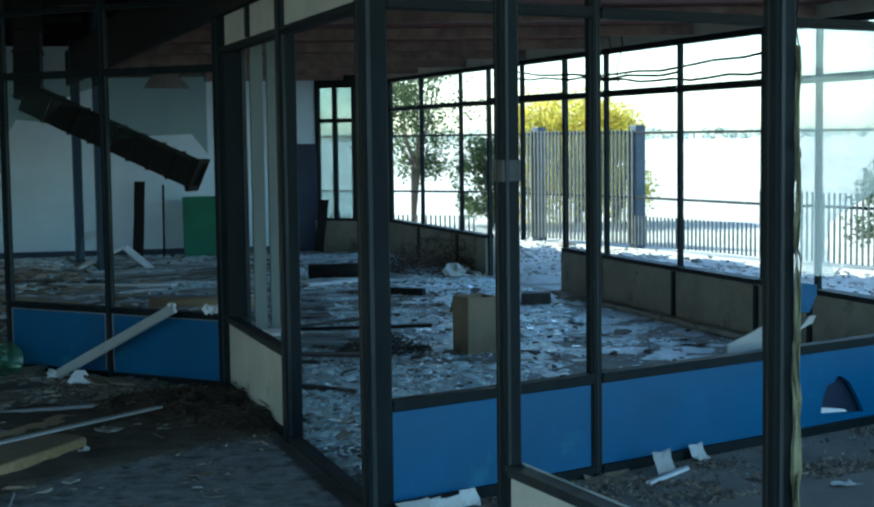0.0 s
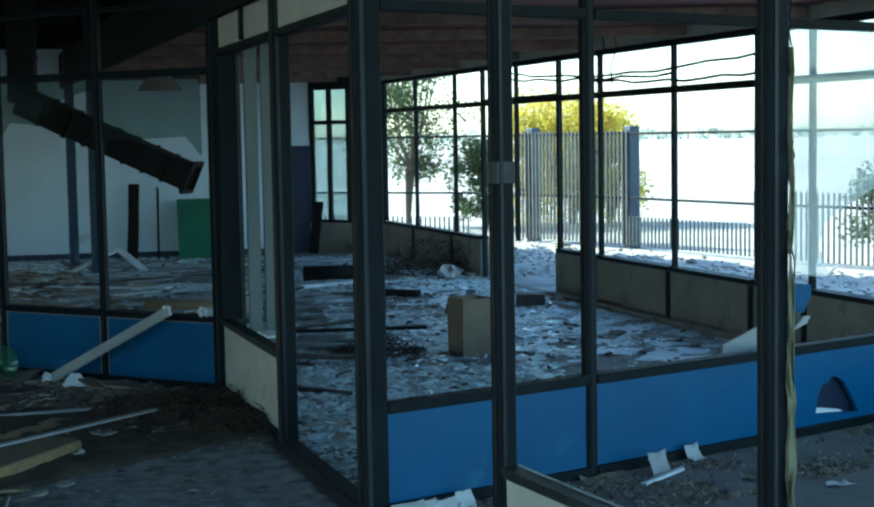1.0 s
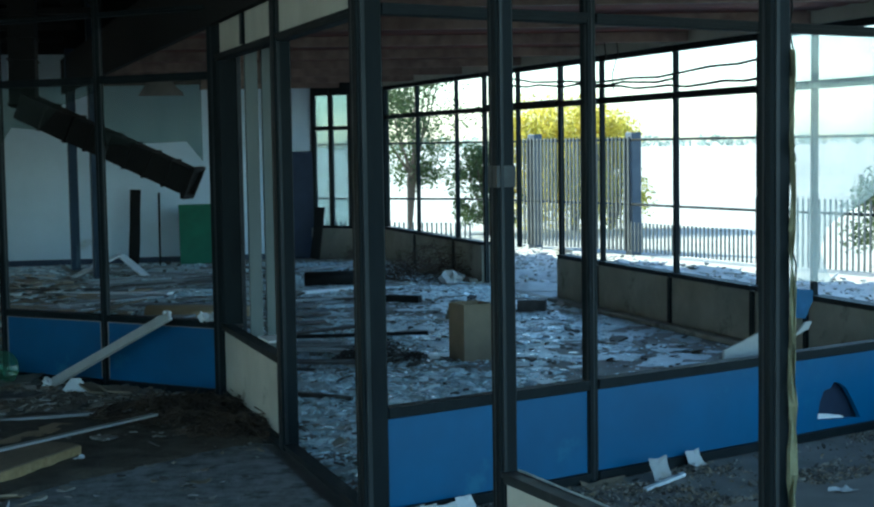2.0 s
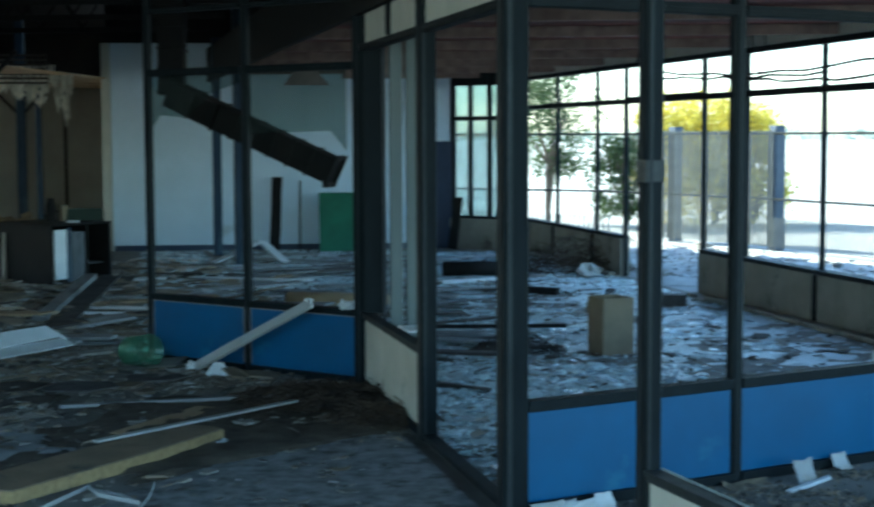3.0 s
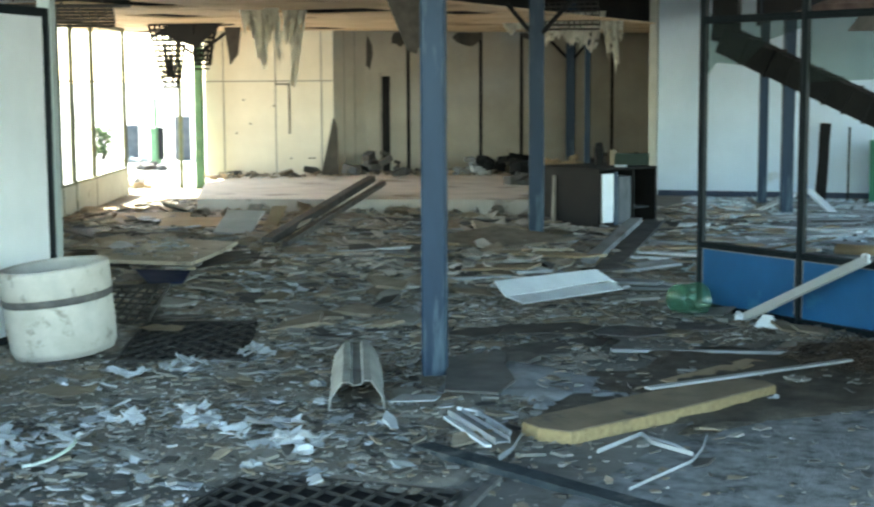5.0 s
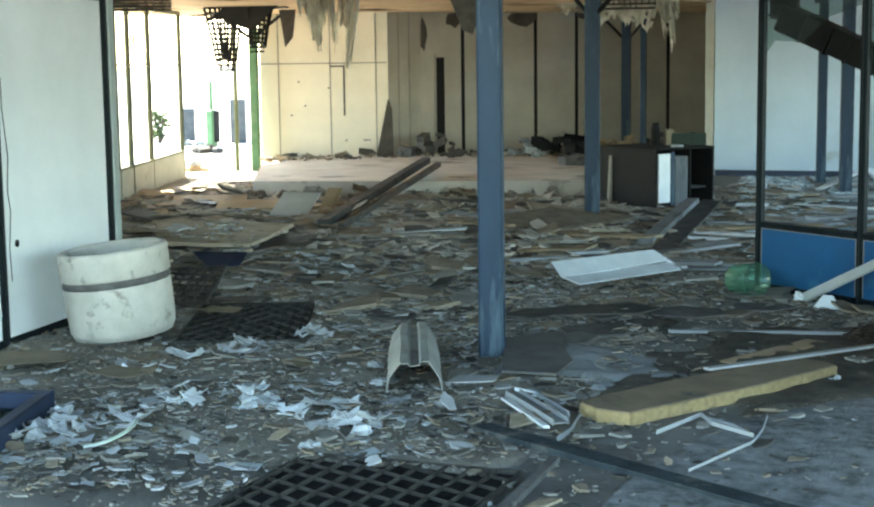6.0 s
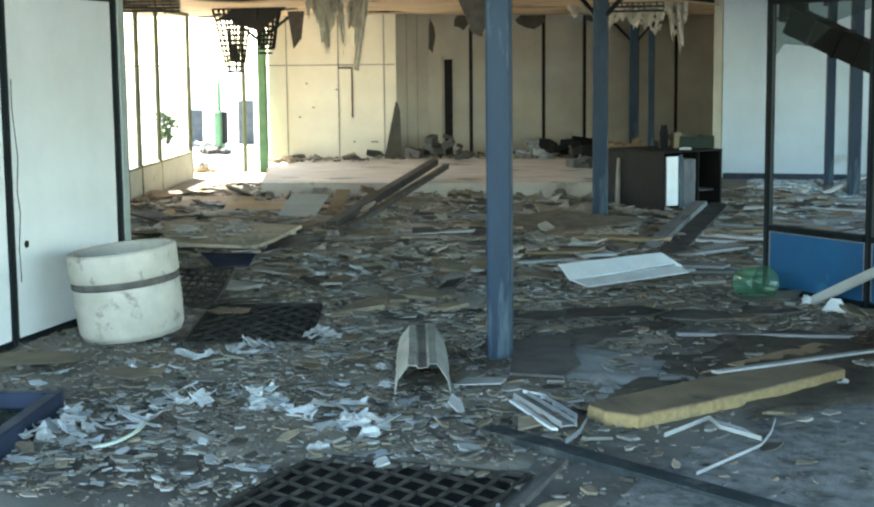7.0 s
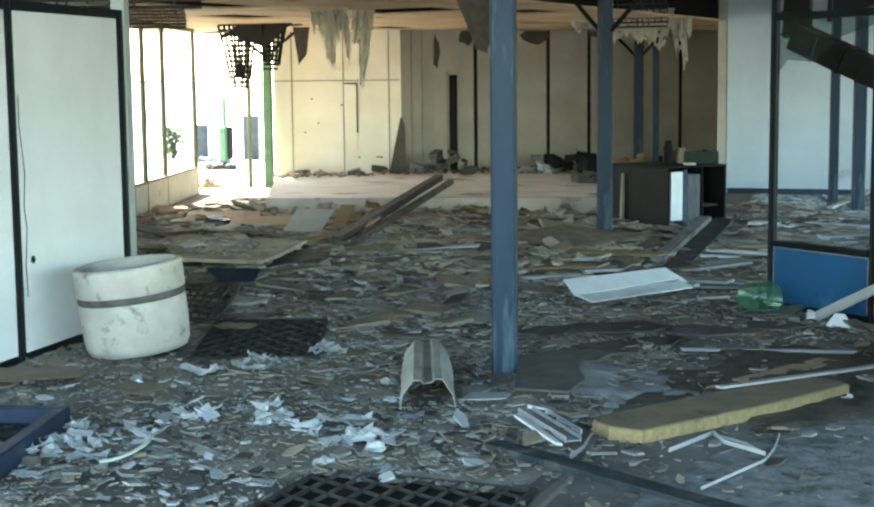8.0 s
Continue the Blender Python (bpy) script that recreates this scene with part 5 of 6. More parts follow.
tagged(part("dangling_flap", prism(bmesh.new(), [(0, 0), (0.25, 0), (0.2, -0.4), (0.08, -0.55)], 0.01), DARKWOOD, m=pose(-12.45, 18.35, 2.47, 0, 0, 30)), "dark flap dangling from the ceiling", "flap")


def lattice(p, w, h, n, m_, turn, tilt, material, label, taper=1.0, bar=0.011):
    """A sagging metal ceiling lattice hanging from one edge, narrowing downwards."""
    t = thing("ceiling_lattice", label, "lattice", pose(p[0], p[1], p[2], tilt, 0, turn), "lattices torn from the ceiling")
    r = random.Random(int(w * 100) + n)
    for i in range(n + 1):
        x, y = w * (i / n - 0.5), 0.05 * math.sin(i * 0.8)
        end = r.uniform(0.82, 1.0)
        part("lath", tube(bmesh.new(), [(x, y, 0), (x * (1 + (taper - 1) * 0.5) + r.uniform(-0.01, 0.01), y + 0.01, -h * end / 2), (x * (1 + (taper - 1) * end), y, -h * end)], bar, 4), material, t)
    for k in range(m_ + 1):
        q = w / 2 * (1 + (taper - 1) * k / m_)
        part("cross_lath", boxed(-q, q, -0.012, 0.012, -h * k / m_ - bar * 0.75, -h * k / m_ + bar * 0.75), material, t)
    return t


# Near-black laths hold the shade here, where direct sun would bleach them.
lattice((-12.36, 16.85, 2.46), 0.55, 0.86, 8, 12, 20, 6, DARK, "dark sagging ceiling lattice at the green column", 0.42, 0.020)
lattice((-11.86, 17.0, 2.46), 0.36, 0.62, 7, 10, 60, 12, DARK, "dark sagging ceiling lattice at the green column", 0.6, 0.016)
lattice((-10.5, 12.2, 2.46), 1.3, 0.4, 16, 6, 32, 62, DARKWOOD, "dark lattice sagging from the ceiling's edge")
lattice((-7.9, 8.9, 2.62), 1.5, 0.45, 20, 6, 30, 40, DARKWOOD, "dark lattice hanging above the white panel wall")
lattice((-7.15, 18.6, 2.70), 0.72, 0.45, 9, 6, 12, 40, DARKWOOD, "dark lattice hanging round the far column")
tagged(part("sagging_sheet", prism(bmesh.new(), [(0.0, -0.12), (0.32, 0.0), (1.3, 0.12), (0.95, -0.03), (0.70, -0.16), (0.25, -0.06)], 0.012), DARK, m=pose(-12.72, 16.75, 2.44, 0, 0, 10) @ Matrix.Diagonal((1.15, 1, 1.9, 1))), "dark ceiling sheet sagging over the lattice", "sheet")
tagged(part("hanging_flap", prism(bmesh.new(), [(-0.1, 1.192), (0.36, 1.192), (0.36, 0.02), (0.34, -0.25), (0.24, -0.52), (0.18, -0.50), (0.02, -0.1)], 0.012), mat("brown_torn_board", (0.055, 0.042, 0.03), (0.032, 0.025, 0.019), 0.9, 14, 50, 0.8, stain=(0.12, 0.10, 0.07), stain_at=0.6, stain_scale=9), m=pose(-4.30, 7.80, 2.36, 0, 0, 28)), "dark torn flap hanging beside the near column", "flap")
for a, b in (((-13.6, 19.2, 2.1), (-13.95, 18.9, 2.46)), ((-13.5, 19.3, 2.15), (-13.0, 19.3, 2.46)), ((-8.80, 23.25, 2.05), (-8.4, 23.2, 2.46)), ((-8.95, 23.25, 2.05), (-9.35, 23.2, 2.46)), ((-5.97, 14.5, 2.1), (-5.5, 14.3, 2.5)), ((-5.97, 14.5, 2.1), (-6.4, 14.7, 2.5))):
    tagged(part("column_brace", tube(bmesh.new(), [a, b], 0.025, 6), DARK), "dark diagonal brace at a column's head", "brace", "braces at the columns' heads")

plank((-12.85, 16.75), (-11.55, 17.2), 0.16, 0.02, DARKWOOD, "dark ceiling strip sagging over the lattice", "ceiling_strip", "strip", z=2.34, z2=2.44)

# dark trusses under the roof
for i in range(6):
    y = 9.0 + i * 1.9
    x1 = -1.6 - 0.33 * (y - 9.5)
    bm = bmesh.new()
    x0 = -14.5
    for z in (2.98, 3.45):
        box(bm, x0, x1, y - 0.03, y + 0.03, z, z + 0.06)
    n = 18
    for k in range(n):
        xa, xb = x0 + (x1 - x0) * k / n, x0 + (x1 - x0) * (k + 0.5) / n
        tube(bm, [(xa, y, 3.03), (xb, y, 3.46)], 0.015, 5)
        tube(bm, [(xb, y, 3.46), (2 * xb - xa, y, 3.03)], 0.015, 5)
    tagged(part("roof_truss", bm, DARK), "near-black steel roof truss", "truss", "roof trusses", "structure")

# shreds of film clinging to the hall windows
for i, (u, z, h, w) in enumerate(((0.95, 2.0, 0.24, 0.10), (2.35, 1.98, 0.26, 0.10), (0.72, 1.2, 0.4, 0.03), (1.45, 0.9, 0.5, 0.05))):
    x, y = -12.26 - 0.44 * u, 14.45 + 0.898 * u
    r = random.Random(60 + i)
    pts = [(math.cos(k * 0.785) * w * r.uniform(0.3, 1.0), math.sin(k * 0.785) * h / 2 * r.uniform(0.6, 1.0)) for k in range(8)]
    tagged(part("film_shred", prism(bmesh.new(), pts, 0.004), TANWOOD if i < 2 else DARKWOOD, m=pose(x, y, z, 0, 0, 116)), "ragged brown shred of film on the window", "shred", "shreds on the hall windows")

# ---- beyond the bright opening ----
gp = thing("green_machine", "weathered green machine standing outside the hall", "machine", pose(-19.34, 25.93, -0.08))
part("body", boxed(-0.10, 0.10, -0.10, 0.10, 0, 0.80, 0.03), GREEN, gp)
part("cabinet_side", boxed(0.101, 0.17, -0.08, 0.08, 0.1, 0.78, 0.02), DARK, gp, "dark side of the machine")
part("pole", boxed(-0.035, 0.035, -0.035, 0.035, 0.801, 1.42, 0.01), GREEN, gp)
YARDGREY = mat("dull_grey_cabinet_paint", (0.11, 0.115, 0.12), (0.07, 0.075, 0.08), 0.7, 5, 60, 0.1)
for x, y, w, h, turn, lb in ((-20.99, 27.25, 0.32, 0.78, 35, "grey metal cabinet standing in the bright yard"), (-19.84, 27.61, 0.36, 0.98, 35, "tall grey metal cabinet standing in the bright yard")):
    cb = thing("grey_cabinet", lb, "cabinet", pose(x, y, -0.08, 0, 0, turn), "cabinets in the yard")
    part("body", boxed(-w / 2, w / 2, -0.2, 0.2, 0, h, 0.02), YARDGREY, cb)
    part("door", boxed(-w / 2 + 0.03, w / 2 - 0.03, -0.212, -0.201, 0.05, h - 0.05, 0.004), YARDGREY, cb)
bush("dark_bush", "ragged dark bush in the bright yard", -21.66, 27.04, 0.45, 0.75, 420, 0.05, LEAF_D, 40, 0.15)
heap((-18.2, 24.2), 0.8, 0.14, "dark rubble in the bright yard", DARKWOOD, 14, -0.08)
heap((-19.9, 26.2), 0.6, 0.12, "dark rubble in the bright yard", GREYWOOD, 15, -0.08)
heap((-16.2, 20.8), 0.6, 0.2, "pale rubble outside the bright opening", GREYWOOD, 12, -0.08)
heap((-15.3, 19.9), 0.5, 0.12, "pale rubble outside the bright opening", TANWOOD, 13, -0.08)

# ---- litter ----
def paper(p, w, h, turn, seed, material=PAPER, z=0.0, label="dirty white paper sheet on the floor", name="paper_sheet"):
    r = random.Random(seed)
    bm = bmesh.new()
    n = 3
    g = [[bm.verts.new((w * (i / n - 0.5) + r.uniform(-0.3, 0.3) * w / n, h * (k / n - 0.5) + r.uniform(-0.3, 0.3) * h / n, 0.006 + abs(r.gauss(0, 0.007)) + (0.016 * r.random() if i in (0, n) and k in (0, n) else 0))) for k in range(n + 1)] for i in range(n + 1)]
    for i in range(n):
        for k in range(n):
            bm.faces.new((g[i][k], g[i + 1][k], g[i + 1][k + 1], g[i][k + 1]))
    ob = part(name, bm, material, m=pose(p[0], p[1], z, 0, 0, turn))
    ob.modifiers.new("thickness", "SOLIDIFY").thickness = 0.002
    return tagged(ob, label, "paper", "papers on the floor")


def crumple(p, s, seed, z=0.0):
    r = random.Random(seed)
    bm = bmesh.new()
    bmesh.ops.create_icosphere(bm, subdivisions=2, radius=s * 0.9)
    for v in bm.verts:
        v.co *= r.uniform(0.45, 1.3)
        v.co.z = max(v.co.z * 0.7, -s * 0.42)
    return tagged(part("crumpled_paper", bm, PAPER, m=pose(p[0], p[1], z + s * 0.42)), "crumpled white paper on the floor", "paper", "papers on the floor")


SP = [(-5.15, 6.99, 1), (-5.14, 7.08, 0), (-5.13, 7.28, 0), (-5.14, 7.72, 1), (-4.98, 7.54, 0), (-5.08, 6.41, 0), (-4.83, 5.79, 0), (-4.39, 5.81, 0), (-4.31, 5.84, 1), (-4.17, 5.87, 1), (-3.93, 5.71, 0), (-3.87, 5.81, 1), (-3.74, 5.81, 1), (-3.54, 5.62, 1), (-3.73, 6.26, 0), (-3.53, 6.28, 0), (-3.61, 6.78, 0), (-4.24, 6.51, 0), (-3.99, 6.55, 1), (-4.24, 6.95, 1), (-5.52, 8.80, 0), (-5.66, 8.87, 0), (-5.12, 9.22, 0), (-6.87, 10.22, 1), (-6.19, 9.82, 1), (-6.86, 10.60, 1), (-4.96, 5.21, 1), (-4.93, 5.35, 0), (-4.72, 5.21, 0), (-4.86, 5.03, 0), (-4.83, 4.93, 1), (-4.64, 4.97, 0), (-4.55, 4.75, 0), (-4.67, 4.64, 0), (-4.83, 5.40, 0), (-5.07, 5.41, 1), (-4.51, 4.34, 0), (-4.23, 5.12, 0), (-3.74, 4.97, 0), (-3.92, 5.16, 0), (-3.61, 5.31, 1), (-3.79, 5.50, 0), (-3.68, 5.61, 1), (-3.78, 5.61, 0), (-3.35, 5.34, 0), (-4.00, 6.69, 0), (-1.86, 7.61, 1), (-3.44, 7.79, 0), (-7.24, 15.36, 0), (-7.38, 15.29, 0)]
for i, (x, y, c) in enumerate(SP):
    if c:
        crumple((x, y), 0.04 + 0.025 * ((i * 37) % 7) / 7, i)
    else:
        paper((x, y), 0.12 + 0.07 * ((i * 13) % 5) / 5, 0.08 + 0.05 * ((i * 29) % 5) / 5, (i * 71) % 180, i)
# torn papers heaped here and there
rng = random.Random(41)
for cx, cy, rad, n in [(-4.84, 5.15, 0.34, 26), (-3.84, 5.82, 0.25, 14), (-5.12, 7.00, 0.16, 8), (-4.36, 5.95, 0.20, 4), (-3.62, 5.75, 0.12, 8), (-5.00, 7.54, 0.12, 6), (-6.35, 9.92, 0.30, 8), (-6.96, 10.36, 0.25, 6), (-8.31, 13.31, 0.30, 8), (-4.45, 5.71, 0.30, 8), (-5.29, 6.48, 0.30, 6)]:
    for i in range(n):
        a, q = rng.uniform(0, 6.28), rad * math.sqrt(rng.random())
        x, y = cx + q * math.cos(a), cy + q * math.sin(a)
        ob = paper((x, y), rng.uniform(0.05, 0.15), rng.uniform(0.04, 0.09), 0, 500 + i)
        ob.matrix_basis = pose(x, y, 0.03 + rng.uniform(0, 0.07) * (1 - q / rad), rng.uniform(-28, 28), rng.uniform(-28, 28), rng.uniform(0, 180))
# sheets pushed against the blue panels
for i, (x, y, w, h, lean) in enumerate([(-0.11, 6.24, 0.15, 0.08, 50), (0.01, 6.34, 0.17, 0.07, 60), (0.12, 6.44, 0.10, 0.08, 55), (-0.05, 6.31, 0.12, 0.07, 70), (1.08, 7.04, 0.10, 0.12, 65), (1.30, 7.31, 0.09, 0.09, 55)]):
    ob = paper((x, y), w, h, 34.8 + (i * 17) % 13 - 6, 90 + i, z=0.05)
    ob.matrix_basis = pose(x, y, h * 0.38, lean, 0, 34.8 + (i * 17) % 13 - 6)
plank((0.98, 6.79), (1.21, 7.09), 0.025, 0.015, SHEETW, "thin white stick on the floor", "stick", "stick")
paper((0.81, 6.89), 0.25, 0.16, 20, 77, CARD, label="torn brown cardboard on the floor", name="cardboard_piece")
paper((1.88, 6.72), 0.12, 0.06, 20, 78)
paper((-1.14, 7.09), 0.10, 0.08, 10, 79, CARD, label="torn brown cardboard on the floor", name="cardboard_piece")
for i, (x, y, w, h) in enumerate([(-5.28, 6.08, 0.30, 0.22), (-6.07, 6.11, 0.50, 0.35), (-5.40, 6.43, 0.20, 0.15), (-4.75, 7.46, 0.20, 0.12), (-4.55, 6.67, 0.20, 0.12), (-6.01, 7.94, 0.30, 0.20), (-4.47, 7.79, 0.20, 0.15)]):
    paper((x, y), w, h, i * 37 % 180, 200 + i, CARD, z=0.05, label="torn brown board lying in the rubble", name="cardboard_piece")
loop = [(-4.56 + 0.13 * math.sin(k * 0.30), 5.30 - 0.047 * k, 0.045 + 0.02 * math.sin(k * 0.5)) for k in range(10)]
tagged(part("cable_loop", tube(bmesh.new(), loop, 0.008, 8), mat("pale_green_cable", (0.45, 0.55, 0.40), (0.55, 0.58, 0.52), 0.4, 6, 60, 0.05), smooth=True), "pale green cable end among the papers", "cable")


# uneven crust of dirt over the floors
def relief(x, y, seed, cover, height):
    v = noise.fractal(Vector((x * 0.9, y * 0.9, seed)), 0.7, 2.1, 4) * 0.5 + noise.fractal(Vector((x * 4.1, y * 4.1, seed + 3)), 0.8, 2.0, 3) * 0.35 + cover
    return min(max(v, -0.4), 0.9) * height


def crust(name, label, x0, x1, y0, y1, step, inside, height, cover, material, seed):
    nx, ny = int((x1 - x0) / step), int((y1 - y0) / step)
    vs, fs, ok = [], [], []
    for i in range(nx + 1):
        for j in range(ny + 1):
            x, y = x0 + i * step, y0 + j * step
            z = relief(x, y, seed, cover, height) if inside(x, y) else -0.45 * height
            vs.append((x, y, z))
            ok.append(z > -0.3 * height)
    for i in range(nx):
        for j in range(ny):
            q = (i * (ny + 1) + j, (i + 1) * (ny + 1) + j, (i + 1) * (ny + 1) + j + 1, i * (ny + 1) + j + 1)
            if any(ok[k] for k in q):
                fs.append(q)
    me = bpy.data.meshes.new(name)
    me.from_pydata(vs, [], fs)
    me.materials.append(material)
    for f in me.polygons:
        f.use_smooth = True
    return tagged(new(name, me), label, "dirt", kind="stuff")


# the carpet of rubble: flakes, splinters, lumps
def litter(name, label, n, region, size, thick, materials, seed, flat=1.0, dens=None, base=None):
    """Broken pieces strewn over a region (x, y test), split by material."""
    r = np.random.RandomState(seed)
    (x0, x1, y0, y1), inside = region
    for mi, material in enumerate(materials):
        vs, fs = [], []
        k = 0
        while k < n // len(materials):
            x, y = r.uniform(x0, x1), r.uniform(y0, y1)
            if not inside(x, y) or (dens is not None and r.uniform() > dens(x, y)):
                continue
            k += 1
            s = size * r.lognormal(0, 0.5)
            m_ = r.randint(4, 6)
            a0 = r.uniform(0, 6.28)
            ca, sa = math.cos(a0), math.sin(a0)
            el = r.uniform(0.45, 1.0)
            tx, ty = r.normal(0, 0.22 * flat), r.normal(0, 0.22 * flat)
            th = thick * r.uniform(0.4, 1.6)
            pts = []
            for i in range(m_):
                a = (i + r.uniform(-0.3, 0.3)) * 6.283 / m_
                u, v = s * math.cos(a) * r.uniform(0.7, 1.1), s * el * math.sin(a) * r.uniform(0.7, 1.1)
                pts.append((u * ca - v * sa, u * sa + v * ca))
            zs = [tx * u + ty * v for u, v in pts]
            lift = -min(zs) + 0.001 + (max(base(x, y), 0.0) if base else 0.0)
            b = len(vs)
            vs += [(x + u, y + v, lift + z) for (u, v), z in zip(pts, zs)]
            vs += [(x + u * 0.94, y + v * 0.94, lift + z + th) for (u, v), z in zip(pts, zs)]
            fs.append(tuple(range(b, b + m_))[::-1])
            fs.append(tuple(range(b + m_, b + 2 * m_)))
            fs += [(b + i, b + (i + 1) % m_, b + m_ + (i + 1) % m_, b + m_ + i) for i in range(m_)]
        me = bpy.data.meshes.new(name)
        me.from_pydata(vs, [], fs)
        me.materials.append(material)
        tagged(new(name, me), label, "debris", kind="stuff")


L_GREY = mat("grey_plaster_rubble", (0.30, 0.28, 0.24), (0.205, 0.19, 0.162), 0.9, 8, 60, 0.3, vary=0.32, island=True)
L_BROWN = mat("brown_fibre_rubble", (0.28, 0.225, 0.16), (0.18, 0.145, 0.10), 0.9, 8, 60, 0.3, vary=0.32, island=True)
L_PALE = mat("pale_plaster_flakes", (0.46, 0.46, 0.45), (0.33, 0.33, 0.32), 0.8, 8, 60, 0.2, vary=0.3, island=True)
L_DARK = mat("dark_burnt_rubble", (0.10, 0.09, 0.075), (0.06, 0.054, 0.046), 0.85, 8, 60, 0.3, vary=0.32, island=True)
# Pale cyan base also carries the sky's glint on glass and flakes.
L_ROOM = mat("white_sky_glint_flakes", (0.64, 0.73, 0.74), (0.46, 0.54, 0.55), 0.38, 8, 60, 0.1, vary=0.35, island=True, spec=0.6)
L_GLASS = mat("broken_glass_flakes", (0.50, 0.58, 0.62), (0.36, 0.44, 0.48), 0.2, 8, 60, 0.0, vary=0.3, island=True, spec=0.8)


def left_of_b(x, y):
    return x < -0.30 - 0.345 * (y - 6.35) or y < 6.35 + 0.69 * (x + 0.30)


def on_grate(x, y):
    for (px, py), turn, w, h in (((-3.40, 3.90), 7, 0.90, 1.24), ((-5.68, 7.05), 30, 0.76, 1.40)):
        a = radians(turn)
        u, v = (x - px) * math.cos(a) + (y - py) * math.sin(a), -(x - px) * math.sin(a) + (y - py) * math.cos(a)
        if -0.03 < u < w + 0.03 and -0.03 < v < h + 0.03:
            return True
    return False


def on_platform(x, y):
    return y > 15.42 + 0.37 * (x + 11.0) and x > -11.05 - 0.64 * (y - 15.5) and x < -6.93


def in_hall(x, y):
    return not on_grate(x, y) and not on_platform(x, y) and left_of_b(x, y) and math.atan2(-x, y) < 0.98 and not (x > -3.1 and y > 10.6 + 0.0 and x > -0.30 - 0.345 * (y - 6.35)) and y < 18.7


def in_room(x, y):
    return x > -0.22 - 0.345 * (y - 6.35) and y > 6.5 + 0.69 * (x + 0.27) and x < 4.1 - 0.344 * (y - 6.75) and y < 21


def near(x, y):
    """How thickly the rubble lies: a band from the ring to the far hall, thin on the bare concrete in front."""
    k = 0.55 * noise.fractal(Vector((x * 1.1, y * 1.1, 7.7)), 0.7, 2.1, 3)
    e = min(x + 2.9 + 0.25 * (y - 6) + k, 9.6 - y + k)
    if e > 0:
        return max(0.14, 0.55 - 1.3 * e)
    if y < 8.2 and noise.fractal(Vector((x * 0.9, y * 0.9, 1.3)), 0.7, 2.1, 3) > 0.12:
        return 0.4
    return 0.9 if y < 7.5 else 1.0


def hall_base(x, y):
    """The crust's height under a piece of rubble."""
    if near(x, y) > 0.3:
        return relief(x, y, 1.0, 0.22, 0.055)
    return relief(x, y, 5.0, -0.12, 0.025)


band = lambda x, y: near(x, y) * (1.0 if abs(x + 4.3 + 0.28 * (y - 6)) < 1.0 + 0.12 * (y - 5) else 0.3)
litter("hall_rubble", "grey and brown rubble carpeting the hall floor", 8500, ((-12.5, -1.0, 4.4, 18.7), in_hall), 0.038, 0.009, (L_GREY, L_BROWN, L_GREY, L_DARK), 1, 0.4, near, hall_base)
litter("hall_boards_rubble", "larger broken board pieces over the hall floor", 1800, ((-12.5, -2.0, 8.0, 18.4), in_hall), 0.13, 0.014, (L_GREY, L_BROWN, L_BROWN, L_DARK), 2, 0.35, lambda x, y: near(x, y) * (0.25 if x > -5.2 and y < 11.5 else 1.0), hall_base)
litter("plaster_flakes", "pale plaster flakes over the hall floor", 2200, ((-12.0, -1.0, 4.4, 18.5), in_hall), 0.024, 0.006, (L_PALE,), 3, 0.7, band, hall_base)
litter("front_chips", "small dark and grey chips scattered over the bare concrete", 520, ((-4.2, -0.9, 4.6, 9.5), in_hall), 0.022, 0.007, (L_DARK, L_GREY, L_BROWN, L_DARK), 21, 0.8, None, hall_base)
litter("hall_dust", "fine grit over the hall floor", 24000, ((-7.5, -0.8, 4.2, 10.5), in_hall), 0.012, 0.004, (L_GREY, L_DARK, L_BROWN, L_GREY), 4, 0.6, lambda x, y: max(near(x, y), 0.12), hall_base)
litter("room_rubble", "grey rubble over the glazed room's floor", 1600, ((-6.2, 4.0, 6.3, 21), in_room), 0.028, 0.008, (L_GREY, L_DARK), 5, 0.6, None, lambda x, y: relief(x, y, 9.0, 0.02, 0.022))
# Flakes gather in streaks that paint the sky's glare on the floor.
litter("broken_glass", "broken glass and pale flakes glinting on the room's floor", 24000, ((-6.2, 3.6, 6.3, 21), in_room), 0.016, 0.004, (L_GLASS, L_ROOM, L_GLASS, L_ROOM), 6, 0.35, lambda x, y: (1.0 if x < 0.5 or (y > 7.5 + 0.5 * x and x < 1.6) else 0.2) * min(max(0.45 + 1.6 * noise.fractal(Vector((x * 0.8, y * 1.9, 4.4)), 0.7, 2.1, 3), 0.06), 1.0), lambda x, y: relief(x, y, 9.0, 0.02, 0.022))
litter("board_crumbs", "crumbs and splinters strewn over the tan board", 80, ((-9.2, -7.7, 10.6, 12.0), lambda x, y: y > 10.5 + 0.05 * (x + 8) and x > -9.0 and y < 11.6 - 1.2 * (x + 8.3) and y > 10.9 - 1.3 * (x + 8.7)), 0.035, 0.01, (L_GREY, L_BROWN, L_PALE), 44, 0.4, None, lambda x, y: 0.131)
L_TAN = mat("pale_tan_dust_lumps", (0.46, 0.40, 0.33), (0.34, 0.30, 0.25), 0.9, 8, 60, 0.3, vary=0.3, island=True)
